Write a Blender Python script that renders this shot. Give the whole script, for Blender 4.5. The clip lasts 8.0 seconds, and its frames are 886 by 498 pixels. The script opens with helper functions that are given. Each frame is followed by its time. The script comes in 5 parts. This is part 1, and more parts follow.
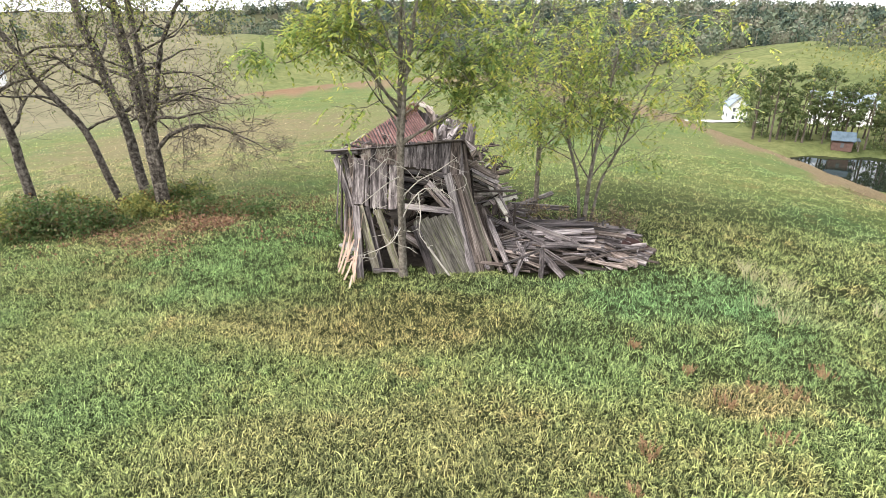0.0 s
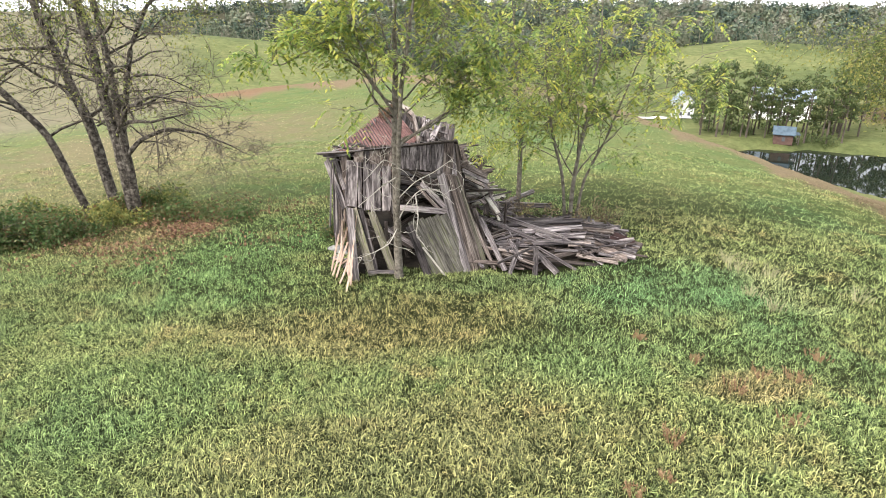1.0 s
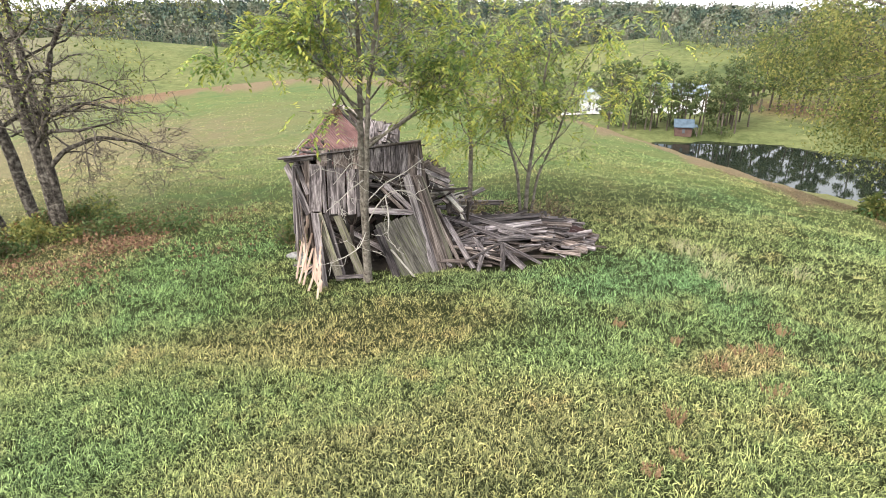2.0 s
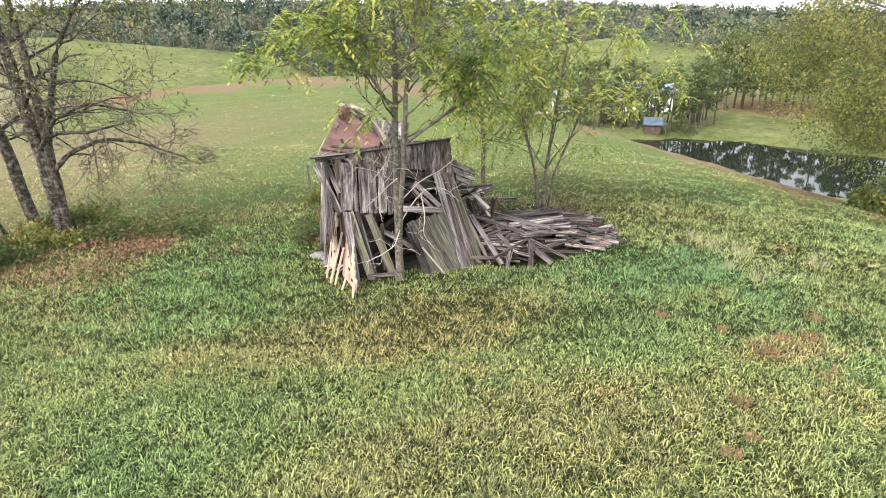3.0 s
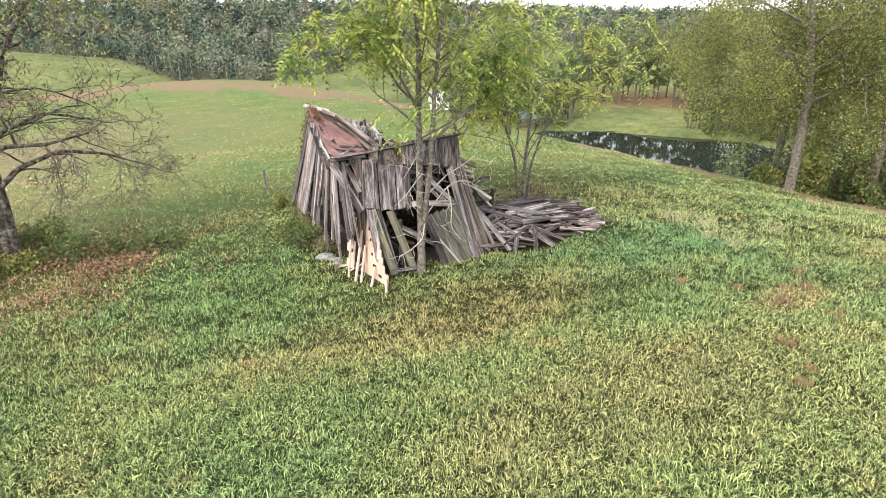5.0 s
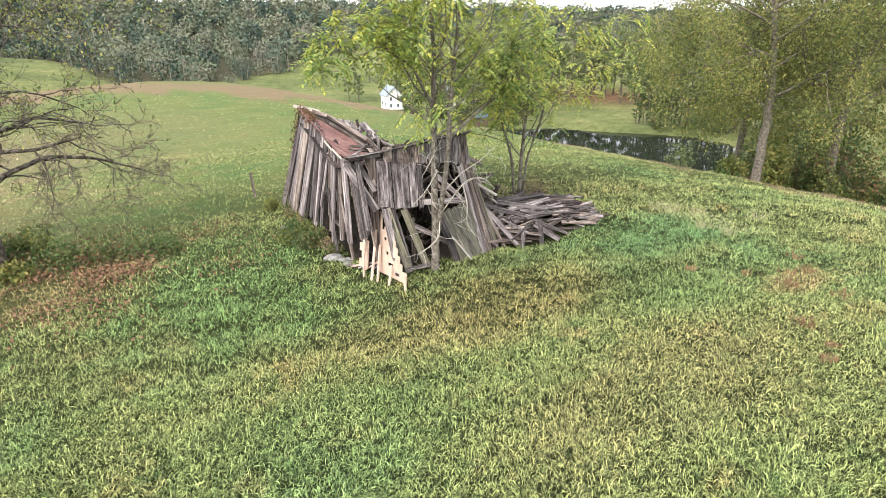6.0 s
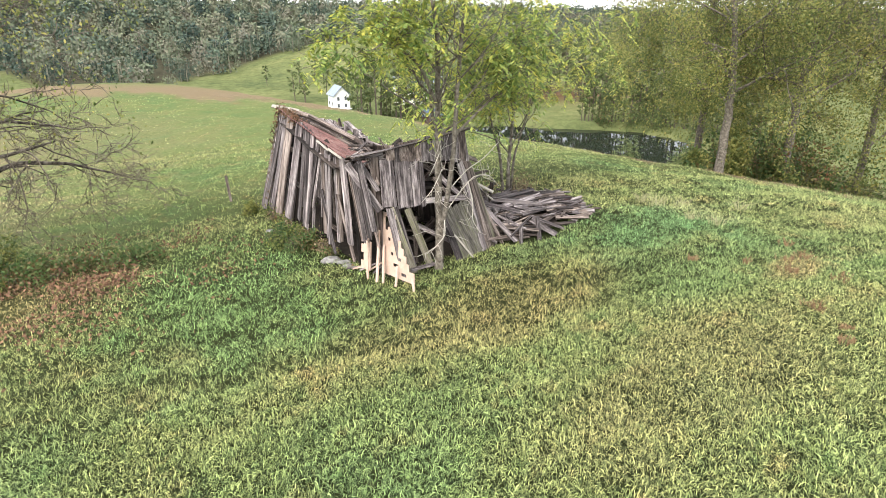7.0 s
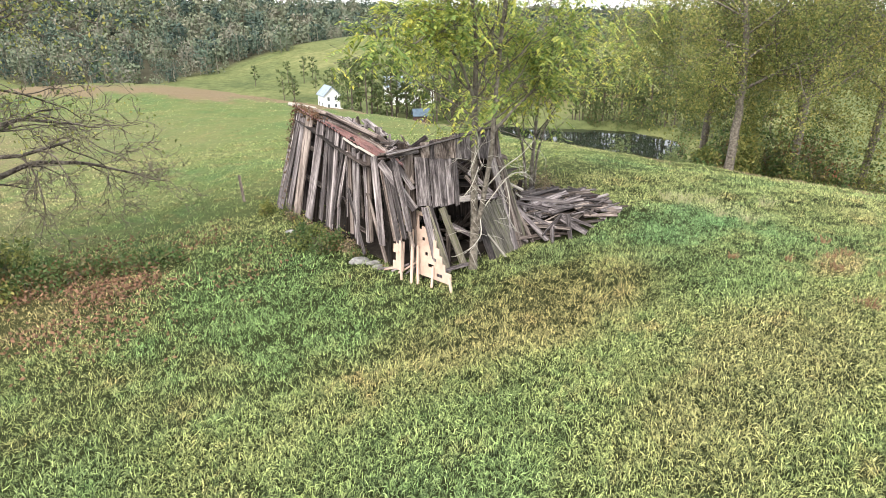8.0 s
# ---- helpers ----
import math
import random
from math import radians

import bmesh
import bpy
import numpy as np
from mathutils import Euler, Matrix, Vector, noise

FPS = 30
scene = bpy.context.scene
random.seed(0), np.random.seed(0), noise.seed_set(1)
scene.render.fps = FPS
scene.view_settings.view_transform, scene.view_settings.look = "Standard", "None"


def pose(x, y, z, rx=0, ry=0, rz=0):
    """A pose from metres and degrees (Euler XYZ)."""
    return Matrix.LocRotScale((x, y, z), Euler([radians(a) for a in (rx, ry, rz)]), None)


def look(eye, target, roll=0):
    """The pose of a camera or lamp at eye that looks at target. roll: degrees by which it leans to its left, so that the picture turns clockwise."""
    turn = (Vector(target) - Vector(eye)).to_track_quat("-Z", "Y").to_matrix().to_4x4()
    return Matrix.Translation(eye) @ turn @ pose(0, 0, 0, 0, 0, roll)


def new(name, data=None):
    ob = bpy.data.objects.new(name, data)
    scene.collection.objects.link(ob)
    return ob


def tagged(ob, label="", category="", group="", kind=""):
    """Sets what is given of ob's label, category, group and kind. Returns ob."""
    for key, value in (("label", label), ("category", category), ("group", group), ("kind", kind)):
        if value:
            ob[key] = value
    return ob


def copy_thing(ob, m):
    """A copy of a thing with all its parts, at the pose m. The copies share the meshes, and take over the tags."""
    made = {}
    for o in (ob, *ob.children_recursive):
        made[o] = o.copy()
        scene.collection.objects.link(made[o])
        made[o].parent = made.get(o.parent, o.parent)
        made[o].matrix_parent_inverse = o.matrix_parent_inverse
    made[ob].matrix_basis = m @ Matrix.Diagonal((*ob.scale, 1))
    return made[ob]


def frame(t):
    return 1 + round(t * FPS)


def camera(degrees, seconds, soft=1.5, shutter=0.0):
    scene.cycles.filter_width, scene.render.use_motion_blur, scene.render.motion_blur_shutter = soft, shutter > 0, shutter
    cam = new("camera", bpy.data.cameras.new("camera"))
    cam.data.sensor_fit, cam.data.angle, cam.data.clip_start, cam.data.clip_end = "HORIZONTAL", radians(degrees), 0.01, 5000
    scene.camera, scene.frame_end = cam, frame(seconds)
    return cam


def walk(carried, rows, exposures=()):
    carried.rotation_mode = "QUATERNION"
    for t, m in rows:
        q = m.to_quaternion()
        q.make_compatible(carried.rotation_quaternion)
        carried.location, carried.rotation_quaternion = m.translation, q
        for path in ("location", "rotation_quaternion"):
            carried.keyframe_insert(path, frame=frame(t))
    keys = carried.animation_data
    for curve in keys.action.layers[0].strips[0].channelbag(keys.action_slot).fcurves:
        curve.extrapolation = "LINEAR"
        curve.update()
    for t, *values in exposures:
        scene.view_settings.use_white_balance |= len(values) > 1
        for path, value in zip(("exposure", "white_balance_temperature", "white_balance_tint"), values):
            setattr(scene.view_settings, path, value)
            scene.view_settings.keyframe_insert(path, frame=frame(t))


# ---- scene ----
cam = camera(72.5, 8.0, soft=0.5)
# seconds, eye x, y, z, pitch, yaw
ROWS = [
    (0, 0.001, 0.001, 4.451, -21.77, -0.00),
    (0.5, -0.360, -0.033, 4.472, -21.78, -0.74),
    (1, -0.755, -0.022, 4.481, -21.80, -4.39),
    (1.5, -1.205, 0.042, 4.497, -21.79, -9.58),
    (2.8, -2.606, 0.282, 4.449, -21.78, -14.70),
    (3, -2.868, 0.325, 4.449, -21.77, -15.49),
    (3.5, -3.541, 0.427, 4.458, -21.75, -17.63),
    (4, -4.228, 0.528, 4.464, -21.74, -20.20),
    (4.5, -4.939, 0.661, 4.468, -21.77, -23.42),
    (4.7, -5.215, 0.732, 4.469, -21.78, -25.17),
    (5.8, -6.523, 1.201, 4.481, -21.85, -31.68),
    (6, -6.732, 1.323, 4.479, -21.86, -32.32),
    (6.5, -7.167, 1.656, 4.456, -21.91, -35.00),
    (7, -7.553, 2.055, 4.417, -21.94, -37.46),
    (7.5, -7.869, 2.466, 4.357, -21.94, -38.18),
    (8, -8.086, 2.823, 4.297, -21.93, -38.61),
]
walk(cam, [(t, pose(x, y, z, 90 + p, 0, w)) for t, x, y, z, p, w in ROWS])


# ---- light ----
world = bpy.data.worlds.new("world")
scene.world = world
world.use_nodes = True
wn, wl = world.node_tree.nodes, world.node_tree.links
sky = wn.new("ShaderNodeTexSky")
sky.sky_type, sky.sun_disc = "NISHITA", False
sky.sun_elevation, sky.sun_rotation = radians(46), radians(236)
sky.air_density, sky.dust_density, sky.ozone_density = 1.0, 4.0, 1.0
cloud = wn.new("ShaderNodeMix")
cloud.data_type = "RGBA"
cloud.inputs[0].default_value = 0.75
cloud.inputs[7].default_value = (8.3, 8.4, 8.5, 1)
wl.new(sky.outputs[0], cloud.inputs[6])
wl.new(cloud.outputs[2], wn["Background"].inputs[0])
wn["Background"].inputs[1].default_value = 0.15
sun = new("sun", bpy.data.lights.new("sun", "SUN"))
sun.data.energy, sun.data.angle, sun.data.color = 1.9, radians(18), (1.0, 0.95, 0.87)
sun.matrix_world = look((0, 0, 0), (0.57, 0.39, -0.72))
scene.view_settings.exposure = 1.19


# ---- materials ----
def mat_base(name, rough=0.8):
    m = bpy.data.materials.new(name)
    m.use_nodes = True
    b = m.node_tree.nodes["Principled BSDF"]
    b.inputs["Roughness"].default_value = rough
    b.inputs["Specular IOR Level"].default_value = 0.25
    return m, m.node_tree.nodes, m.node_tree.links, b


def rgba(c):
    return (*c, 1)


def noise_node(n, l, vec, scale, detail=4, rough=0.55):
    t = n.new("ShaderNodeTexNoise")
    t.inputs["Scale"].default_value, t.inputs["Detail"].default_value, t.inputs["Roughness"].default_value = scale, detail, rough
    if vec is not None:
        l.new(vec, t.inputs["Vector"])
    return t.outputs["Fac"]


def ramp(n, l, fac, stops):
    r = n.new("ShaderNodeValToRGB")
    e = r.color_ramp.elements
    while len(e) < len(stops):
        e.new(0.5)
    for k, (p, c) in zip(e, stops):
        k.position, k.color = p, rgba(c)
    l.new(fac, r.inputs[0])
    return r.outputs[0]


def blend(n, l, fac, a, b, mode="MIX"):
    m = n.new("ShaderNodeMix")
    m.data_type, m.blend_type = "RGBA", mode
    for v, i in ((fac, 0), (a, 6), (b, 7)):
        if isinstance(v, bpy.types.NodeSocket):
            l.new(v, m.inputs[i])
        else:
            m.inputs[i].default_value = v if i == 0 else rgba(v)
    return m.outputs[2]


def scaled(n, l, vec, s):
    m = n.new("ShaderNodeMapping")
    m.inputs["Scale"].default_value = s
    l.new(vec, m.inputs["Vector"])
    return m.outputs[0]


def bumped(n, l, b, height, strength, dist=0.01):
    u = n.new("ShaderNodeBump")
    u.inputs["Strength"].default_value, u.inputs["Distance"].default_value = strength, dist
    l.new(height, u.inputs["Height"])
    l.new(u.outputs[0], b.inputs["Normal"])


def math_node(n, l, op, a, b):
    m = n.new("ShaderNodeMath")
    m.operation = op
    for i, v in enumerate((a, b)):
        if isinstance(v, bpy.types.NodeSocket):
            l.new(v, m.inputs[i])
        else:
            m.inputs[i].default_value = v
    return m.outputs[0]


def wood(name, dark, mid, light, moss=0.0, rough=0.85, vary=0.85):
    m, n, l, b = mat_base(name, rough)
    co = n.new("ShaderNodeTexCoord").outputs["Object"]
    info = n.new("ShaderNodeObjectInfo")
    off = n.new("ShaderNodeVectorMath")
    off.operation = "MULTIPLY_ADD"
    off.inputs[1].default_value = (1, 1, 1)
    l.new(co, off.inputs[0])
    k = n.new("ShaderNodeCombineXYZ")
    l.new(math_node(n, l, "MULTIPLY", info.outputs["Random"], 37.0), k.inputs[0])
    l.new(math_node(n, l, "MULTIPLY", info.outputs["Random"], 11.0), k.inputs[1])
    l.new(k.outputs[0], off.inputs[2])
    v = off.outputs[0]
    grain = noise_node(n, l, scaled(n, l, v, (1.1, 2.2, 2)), 1.0, 6, 0.72)
    fine = noise_node(n, l, scaled(n, l, v, (1.6, 7.5, 5)), 1.0, 4, 0.6)
    blot = noise_node(n, l, scaled(n, l, v, (4, 2, 2)), 1.0, 3)
    c = ramp(n, l, grain, [(0.36, dark), (0.49, mid), (0.63, light)])
    c = blend(n, l, 0.75, c, ramp(n, l, fine, [(0.36, (0.30, 0.28, 0.28)), (0.47, (0.95, 0.94, 0.95)), (0.66, (1.25, 1.24, 1.24))]), "MULTIPLY")
    c = blend(n, l, 0.6, c, ramp(n, l, blot, [(0.3, (0.55, 0.52, 0.5)), (0.7, (1.25, 1.22, 1.2))]), "MULTIPLY")
    c = blend(n, l, vary, c, ramp(n, l, info.outputs["Random"], [(0, (0.32, 0.305, 0.305)), (0.3, (0.78, 0.765, 0.77)), (0.7, (1.20, 1.18, 1.18)), (1, (1.80, 1.77, 1.76))]), "MULTIPLY")
    if moss:
        mo = noise_node(n, l, scaled(n, l, v, (3, 4, 2)), 1.0, 5, 0.7)
        f = ramp(n, l, mo, [(0.52, (0, 0, 0)), (0.66, (moss, moss, moss))])
        c = blend(n, l, f, c, (0.13, 0.15, 0.045))
    l.new(c, b.inputs["Base Color"])
    bumped(n, l, b, grain, 0.5, 0.006)
    return m


def speckled(name, stops, scale, rough=0.9, bump=0.3, island=0.35, big=None, dist=0.02):
    """Noise colour from the world place, with a random brightness for each loose piece."""
    m, n, l, b = mat_base(name, rough)
    geo = n.new("ShaderNodeNewGeometry")
    f = noise_node(n, l, geo.outputs["Position"], scale, 5, 0.65)
    c = ramp(n, l, f, stops)
    if big:
        g = noise_node(n, l, geo.outputs["Position"], big[0], 3)
        c = blend(n, l, ramp(n, l, g, [(0.42, (0, 0, 0)), (0.6, (1, 1, 1))]), c, big[1])
    if island:
        c = blend(n, l, 1.0, c, ramp(n, l, geo.outputs["Random Per Island"], [(0, (1 - island,) * 3), (1, (1 + island,) * 3)]), "MULTIPLY")
    l.new(c, b.inputs["Base Color"])
    if bump:
        bumped(n, l, b, f, bump, dist)
    return m


def leafy(name, stops, trans=0.3):
    m, n, l, b = mat_base(name, 0.55)
    geo = n.new("ShaderNodeNewGeometry")
    r = geo.outputs["Random Per Island"]
    big = noise_node(n, l, geo.outputs["Position"], 0.9, 2)
    f = math_node(n, l, "ADD", math_node(n, l, "MULTIPLY", r, 0.6), math_node(n, l, "MULTIPLY", math_node(n, l, "SUBTRACT", big, 0.3), 1.0))
    c = ramp(n, l, f, stops)
    l.new(c, b.inputs["Base Color"])
    tr = n.new("ShaderNodeBsdfTranslucent")
    l.new(c, tr.inputs["Color"])
    mx = n.new("ShaderNodeMixShader")
    mx.inputs[0].default_value = trans
    l.new(b.outputs[0], mx.inputs[1])
    l.new(tr.outputs[0], mx.inputs[2])
    l.new(mx.outputs[0], n["Material Output"].inputs[0])
    return m


def woods_mat():
    m, n, l, b = mat_base("woodland_leaf", 0.8)
    at = n.new("ShaderNodeAttribute")
    at.attribute_name = "tone"
    geo = n.new("ShaderNodeNewGeometry")
    # crown tones leaned towards blue, painting distance haze into the leaf colour
    c = ramp(n, l, at.outputs["Fac"], [(0.0, (0.030, 0.050, 0.042)), (0.3, (0.062, 0.090, 0.064)), (0.55, (0.108, 0.130, 0.082)), (0.8, (0.140, 0.146, 0.098)), (1.0, (0.160, 0.154, 0.120))])
    c = blend(n, l, 1.0, c, ramp(n, l, geo.outputs["Random Per Island"], [(0, (0.72, 0.72, 0.72)), (1, (1.28, 1.27, 1.25))]), "MULTIPLY")
    l.new(c, b.inputs["Base Color"])
    return m


# meadow patches: middle, half-widths, colour, strength
PATCHES = (
    ((-1.4, 8.9), (4.2, 1.5), (0.200, 0.150, 0.076), 0.42),
    ((-4.6, 12.9), (2.8, 4.0), (0.088, 0.172, 0.066), 0.65),
    ((4.4, 9.6), (3.2, 1.8), (0.072, 0.160, 0.072), 0.65),
    ((2.4, 7.4), (2.6, 1.3), (0.084, 0.148, 0.060), 0.45),
    ((-4.5, 7.2), (2.4, 1.6), (0.092, 0.145, 0.058), 0.4),
    ((0.8, 10.4), (1.8, 0.6), (0.080, 0.125, 0.060), 0.5),
    ((6.3, 9.6), (0.8, 1.4), (0.24, 0.225, 0.125), 0.35),
    ((-7.6, 16.2), (2.8, 2.6), (0.140, 0.118, 0.062), 0.6),
    ((-12.0, 24.0), (8.0, 7.5), (0.165, 0.150, 0.085), 0.65),
    ((-5.0, 46.0), (11.0, 24.0), (0.165, 0.158, 0.088), 0.5),
    ((-16.0, 40.0), (13.0, 17.0), (0.190, 0.160, 0.105), 0.85),
    ((-0.5, 5.4), (3.4, 1.4), (0.150, 0.120, 0.064), 0.34),
    ((3.9, 6.2), (1.2, 0.45), (0.215, 0.150, 0.088), 0.45),
)


def field_colour(n, l, geo, near):
    """Meadow colour from the world place: lush, pale, tawny and bare patches."""
    p = geo.outputs["Position"]
    flat = scaled(n, l, p, (1, 1, 0))
    a = noise_node(n, l, flat, 0.22, 4, 0.6)
    bnoise = noise_node(n, l, scaled(n, l, flat, (1.7, 1.7, 1)), 0.55, 5, 0.65)
    d = noise_node(n, l, scaled(n, l, flat, (1, 1, 1)), 2.6, 4, 0.7)
    c = ramp(n, l, a, [(0.30, (0.092, 0.150, 0.064)), (0.45, (0.126, 0.162, 0.066)), (0.60, (0.152, 0.174, 0.075)), (0.75, (0.182, 0.182, 0.086))])
    c = blend(n, l, ramp(n, l, bnoise, [(0.55, (0, 0, 0)), (0.72, (0.75, 0.75, 0.75))]), c, (0.205, 0.165, 0.080))
    c = blend(n, l, ramp(n, l, d, [(0.33, (0.55, 0.55, 0.55)), (0.48, (0, 0, 0))]), c, (0.062, 0.115, 0.040))
    wob = noise_node(n, l, flat, 0.9, 5, 0.7)
    for (px_, py_), (rx_, ry_), col, amount in PATCHES:
        o = n.new("ShaderNodeVectorMath")
        o.operation = "SUBTRACT"
        o.inputs[1].default_value = (px_, py_, 0)
        l.new(flat, o.inputs[0])
        ln = n.new("ShaderNodeVectorMath")
        ln.operation = "LENGTH"
        l.new(scaled(n, l, o.outputs[0], (1 / rx_, 1 / ry_, 0)), ln.inputs[0])
        f = math_node(n, l, "ADD", ln.outputs["Value"], math_node(n, l, "MULTIPLY", math_node(n, l, "SUBTRACT", wob, 0.5), 2.2))
        f = ramp(n, l, f, [(0.45, (amount,) * 3), (1.0, (0, 0, 0))])
        c = blend(n, l, f, c, col)
    spots = noise_node(n, l, scaled(n, l, flat, (1.0, 1.4, 1)), 1.35, 3, 0.5)
    c = blend(n, l, ramp(n, l, spots, [(0.69, (0, 0, 0)), (0.78, (0.5, 0.5, 0.5))]), c, (0.23, 0.150, 0.080))
    return c


def grass_mat(name, blades):
    m, n, l, b = mat_base(name, 0.6 if blades else 0.95)
    geo = n.new("ShaderNodeNewGeometry")
    c = field_colour(n, l, geo, blades)
    if blades:
        r = geo.outputs["Random Per Island"]
        c = blend(n, l, 1.0, c, ramp(n, l, r, [(0, (0.18, 0.22, 0.18)), (0.35, (1.02, 1.02, 0.98)), (0.7, (2.58, 2.38, 2.26)), (0.9, (3.95, 3.56, 3.4)), (1, (5.0, 4.5, 4.35))]), "MULTIPLY")
        l.new(c, b.inputs["Base Color"])
        tr = n.new("ShaderNodeBsdfTranslucent")
        l.new(c, tr.inputs["Color"])
        mx = n.new("ShaderNodeMixShader")
        mx.inputs[0].default_value = 0.3
        l.new(b.outputs[0], mx.inputs[1])
        l.new(tr.outputs[0], mx.inputs[2])
        l.new(mx.outputs[0], n["Material Output"].inputs[0])
    else:
        p = geo.outputs["Position"]
        sep = n.new("ShaderNodeSeparateXYZ")
        l.new(p, sep.inputs[0])
        b.inputs["Specular IOR Level"].default_value = 0.03
        fine = noise_node(n, l, p, 9.0, 6, 0.75)
        c = blend(n, l, 1.0, c, ramp(n, l, fine, [(0.3, (0.38, 0.38, 0.34)), (0.7, (1.2, 1.18, 1.05))]), "MULTIPLY")
        # near ground painted dark for the shade between blades, fading out with distance
        gap_shade = n.new("ShaderNodeAttribute")
        gap_shade.attribute_name = "gap_shade"
        c = blend(n, l, gap_shade.outputs["Fac"], c, ramp(n, l, fine, [(0.3, (0.011, 0.015, 0.006)), (0.7, (0.034, 0.038, 0.016))]))
        # rough tawny growth along the brow of the field and below it
        edge = n.new("ShaderNodeAttribute")
        edge.attribute_name = "tawny"
        c = blend(n, l, edge.outputs["Fac"], c, ramp(n, l, fine, [(0.3, (0.115, 0.080, 0.052)), (0.7, (0.215, 0.155, 0.100))]))
        past = n.new("ShaderNodeAttribute")
        past.attribute_name = "pasture"
        big = noise_node(n, l, p, 0.03, 6, 0.7)
        grazed = ramp(n, l, big, [(0.32, (0.072, 0.092, 0.040)), (0.5, (0.118, 0.134, 0.056)), (0.68, (0.172, 0.172, 0.078))])
        tufty = noise_node(n, l, p, 0.35, 5, 0.75)
        grazed = blend(n, l, 0.8, grazed, ramp(n, l, tufty, [(0.35, (0.55, 0.58, 0.5)), (0.65, (1.25, 1.22, 1.2))]), "MULTIPLY")
        c = blend(n, l, past.outputs["Fac"], c, grazed)
        rusty = n.new("ShaderNodeAttribute")
        rusty.attribute_name = "rusty"
        c = blend(n, l, rusty.outputs["Fac"], c, ramp(n, l, tufty, [(0.35, (0.115, 0.062, 0.036)), (0.65, (0.20, 0.115, 0.070))]))
        tan = n.new("ShaderNodeAttribute")
        tan.attribute_name = "tan"
        c = blend(n, l, tan.outputs["Fac"], c, ramp(n, l, tufty, [(0.3, (0.105, 0.098, 0.062)), (0.5, (0.155, 0.140, 0.092)), (0.7, (0.190, 0.160, 0.110))]))
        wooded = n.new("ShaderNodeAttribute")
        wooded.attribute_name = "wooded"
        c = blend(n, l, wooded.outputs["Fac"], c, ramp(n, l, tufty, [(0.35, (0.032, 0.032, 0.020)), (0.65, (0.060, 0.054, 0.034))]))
        l.new(c, b.inputs["Base Color"])
        bumped(n, l, b, fine, 0.6, 0.05)
    return m


M_BARN = wood("weathered_board", (0.030, 0.026, 0.027), (0.140, 0.124, 0.127), (0.37, 0.342, 0.34))
# rotted timber, painted darker for shade inside the shed and deep in the heap
M_ROT_SHADE = wood("shaded_rotted_timber", (0.012, 0.010, 0.009), (0.045, 0.036, 0.032), (0.14, 0.115, 0.102))
M_BROWN = wood("brown_board", (0.035, 0.027, 0.024), (0.135, 0.110, 0.098), (0.32, 0.28, 0.255))
M_MOSS = wood("mossy_board", (0.06, 0.055, 0.045), (0.15, 0.14, 0.11), (0.25, 0.235, 0.19), moss=0.8)
M_PINK = speckled("raw_plywood", [(0.3, (0.43, 0.305, 0.245)), (0.5, (0.50, 0.37, 0.30)), (0.7, (0.55, 0.425, 0.35))], 5, rough=0.75, bump=0.1, island=0.05)
M_BARK = speckled("grey_bark", [(0.36, (0.014, 0.011, 0.009)), (0.5, (0.064, 0.054, 0.045)), (0.66, (0.19, 0.168, 0.142))], 9, bump=0.7, island=0.1)
M_BARKL = speckled("pale_bark", [(0.34, (0.055, 0.046, 0.036)), (0.5, (0.135, 0.118, 0.098)), (0.66, (0.23, 0.205, 0.175))], 13, bump=0.5, island=0.1)
M_DEAD = speckled("dead_branch", [(0.3, (0.26, 0.235, 0.205)), (0.7, (0.48, 0.45, 0.40))], 20, bump=0.3, island=0.15)
M_LEAF = leafy("green_leaf", [(0.12, (0.108, 0.180, 0.054)), (0.40, (0.240, 0.318, 0.088)), (0.66, (0.41, 0.44, 0.112)), (0.90, (0.62, 0.56, 0.115))], 0.48)
M_LEAFD = leafy("dull_leaf", [(0.12, (0.058, 0.088, 0.028)), (0.4, (0.145, 0.178, 0.056)), (0.65, (0.26, 0.270, 0.084)), (0.95, (0.43, 0.370, 0.120))], 0.45)
M_BUSH = leafy("bramble_leaf", [(0.15, (0.045, 0.085, 0.028)), (0.45, (0.090, 0.145, 0.045)), (0.72, (0.145, 0.125, 0.055)), (0.95, (0.22, 0.10, 0.05))], 0.3)
M_VINE = leafy("vine_leaf", [(0.15, (0.07, 0.055, 0.03)), (0.5, (0.13, 0.085, 0.05)), (0.75, (0.17, 0.075, 0.045)), (0.95, (0.11, 0.12, 0.04))], 0.25)
M_TWIG = speckled("grey_twig", [(0.34, (0.045, 0.036, 0.027)), (0.5, (0.100, 0.083, 0.065)), (0.66, (0.175, 0.150, 0.122))], 12, bump=0.2, island=0.25)
M_WOODS = woods_mat()
M_FARTREE = leafy("grove_leaf", [(0.1, (0.050, 0.080, 0.034)), (0.5, (0.105, 0.140, 0.052)), (0.9, (0.19, 0.20, 0.080))], 0.3)
M_BLADE = grass_mat("meadow_blade", True)
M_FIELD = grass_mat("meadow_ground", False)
M_DOCK = speckled("dry_dock", [(0.3, (0.15, 0.085, 0.050)), (0.5, (0.25, 0.155, 0.090)), (0.7, (0.36, 0.25, 0.15))], 8, bump=0, island=0.4)
M_STRAW = speckled("bleached_straw", [(0.3, (0.30, 0.28, 0.16)), (0.7, (0.46, 0.43, 0.27))], 6, bump=0, island=0.3)
M_LITTER = speckled("fallen_leaf", [(0.3, (0.12, 0.066, 0.045)), (0.5, (0.185, 0.105, 0.066)), (0.7, (0.255, 0.16, 0.09))], 6, bump=0, island=0.5)
M_DRY = speckled("dry_grass", [(0.3, (0.14, 0.105, 0.066)), (0.5, (0.22, 0.170, 0.105)), (0.7, (0.30, 0.245, 0.155))], 1.2, bump=0, island=0.4)
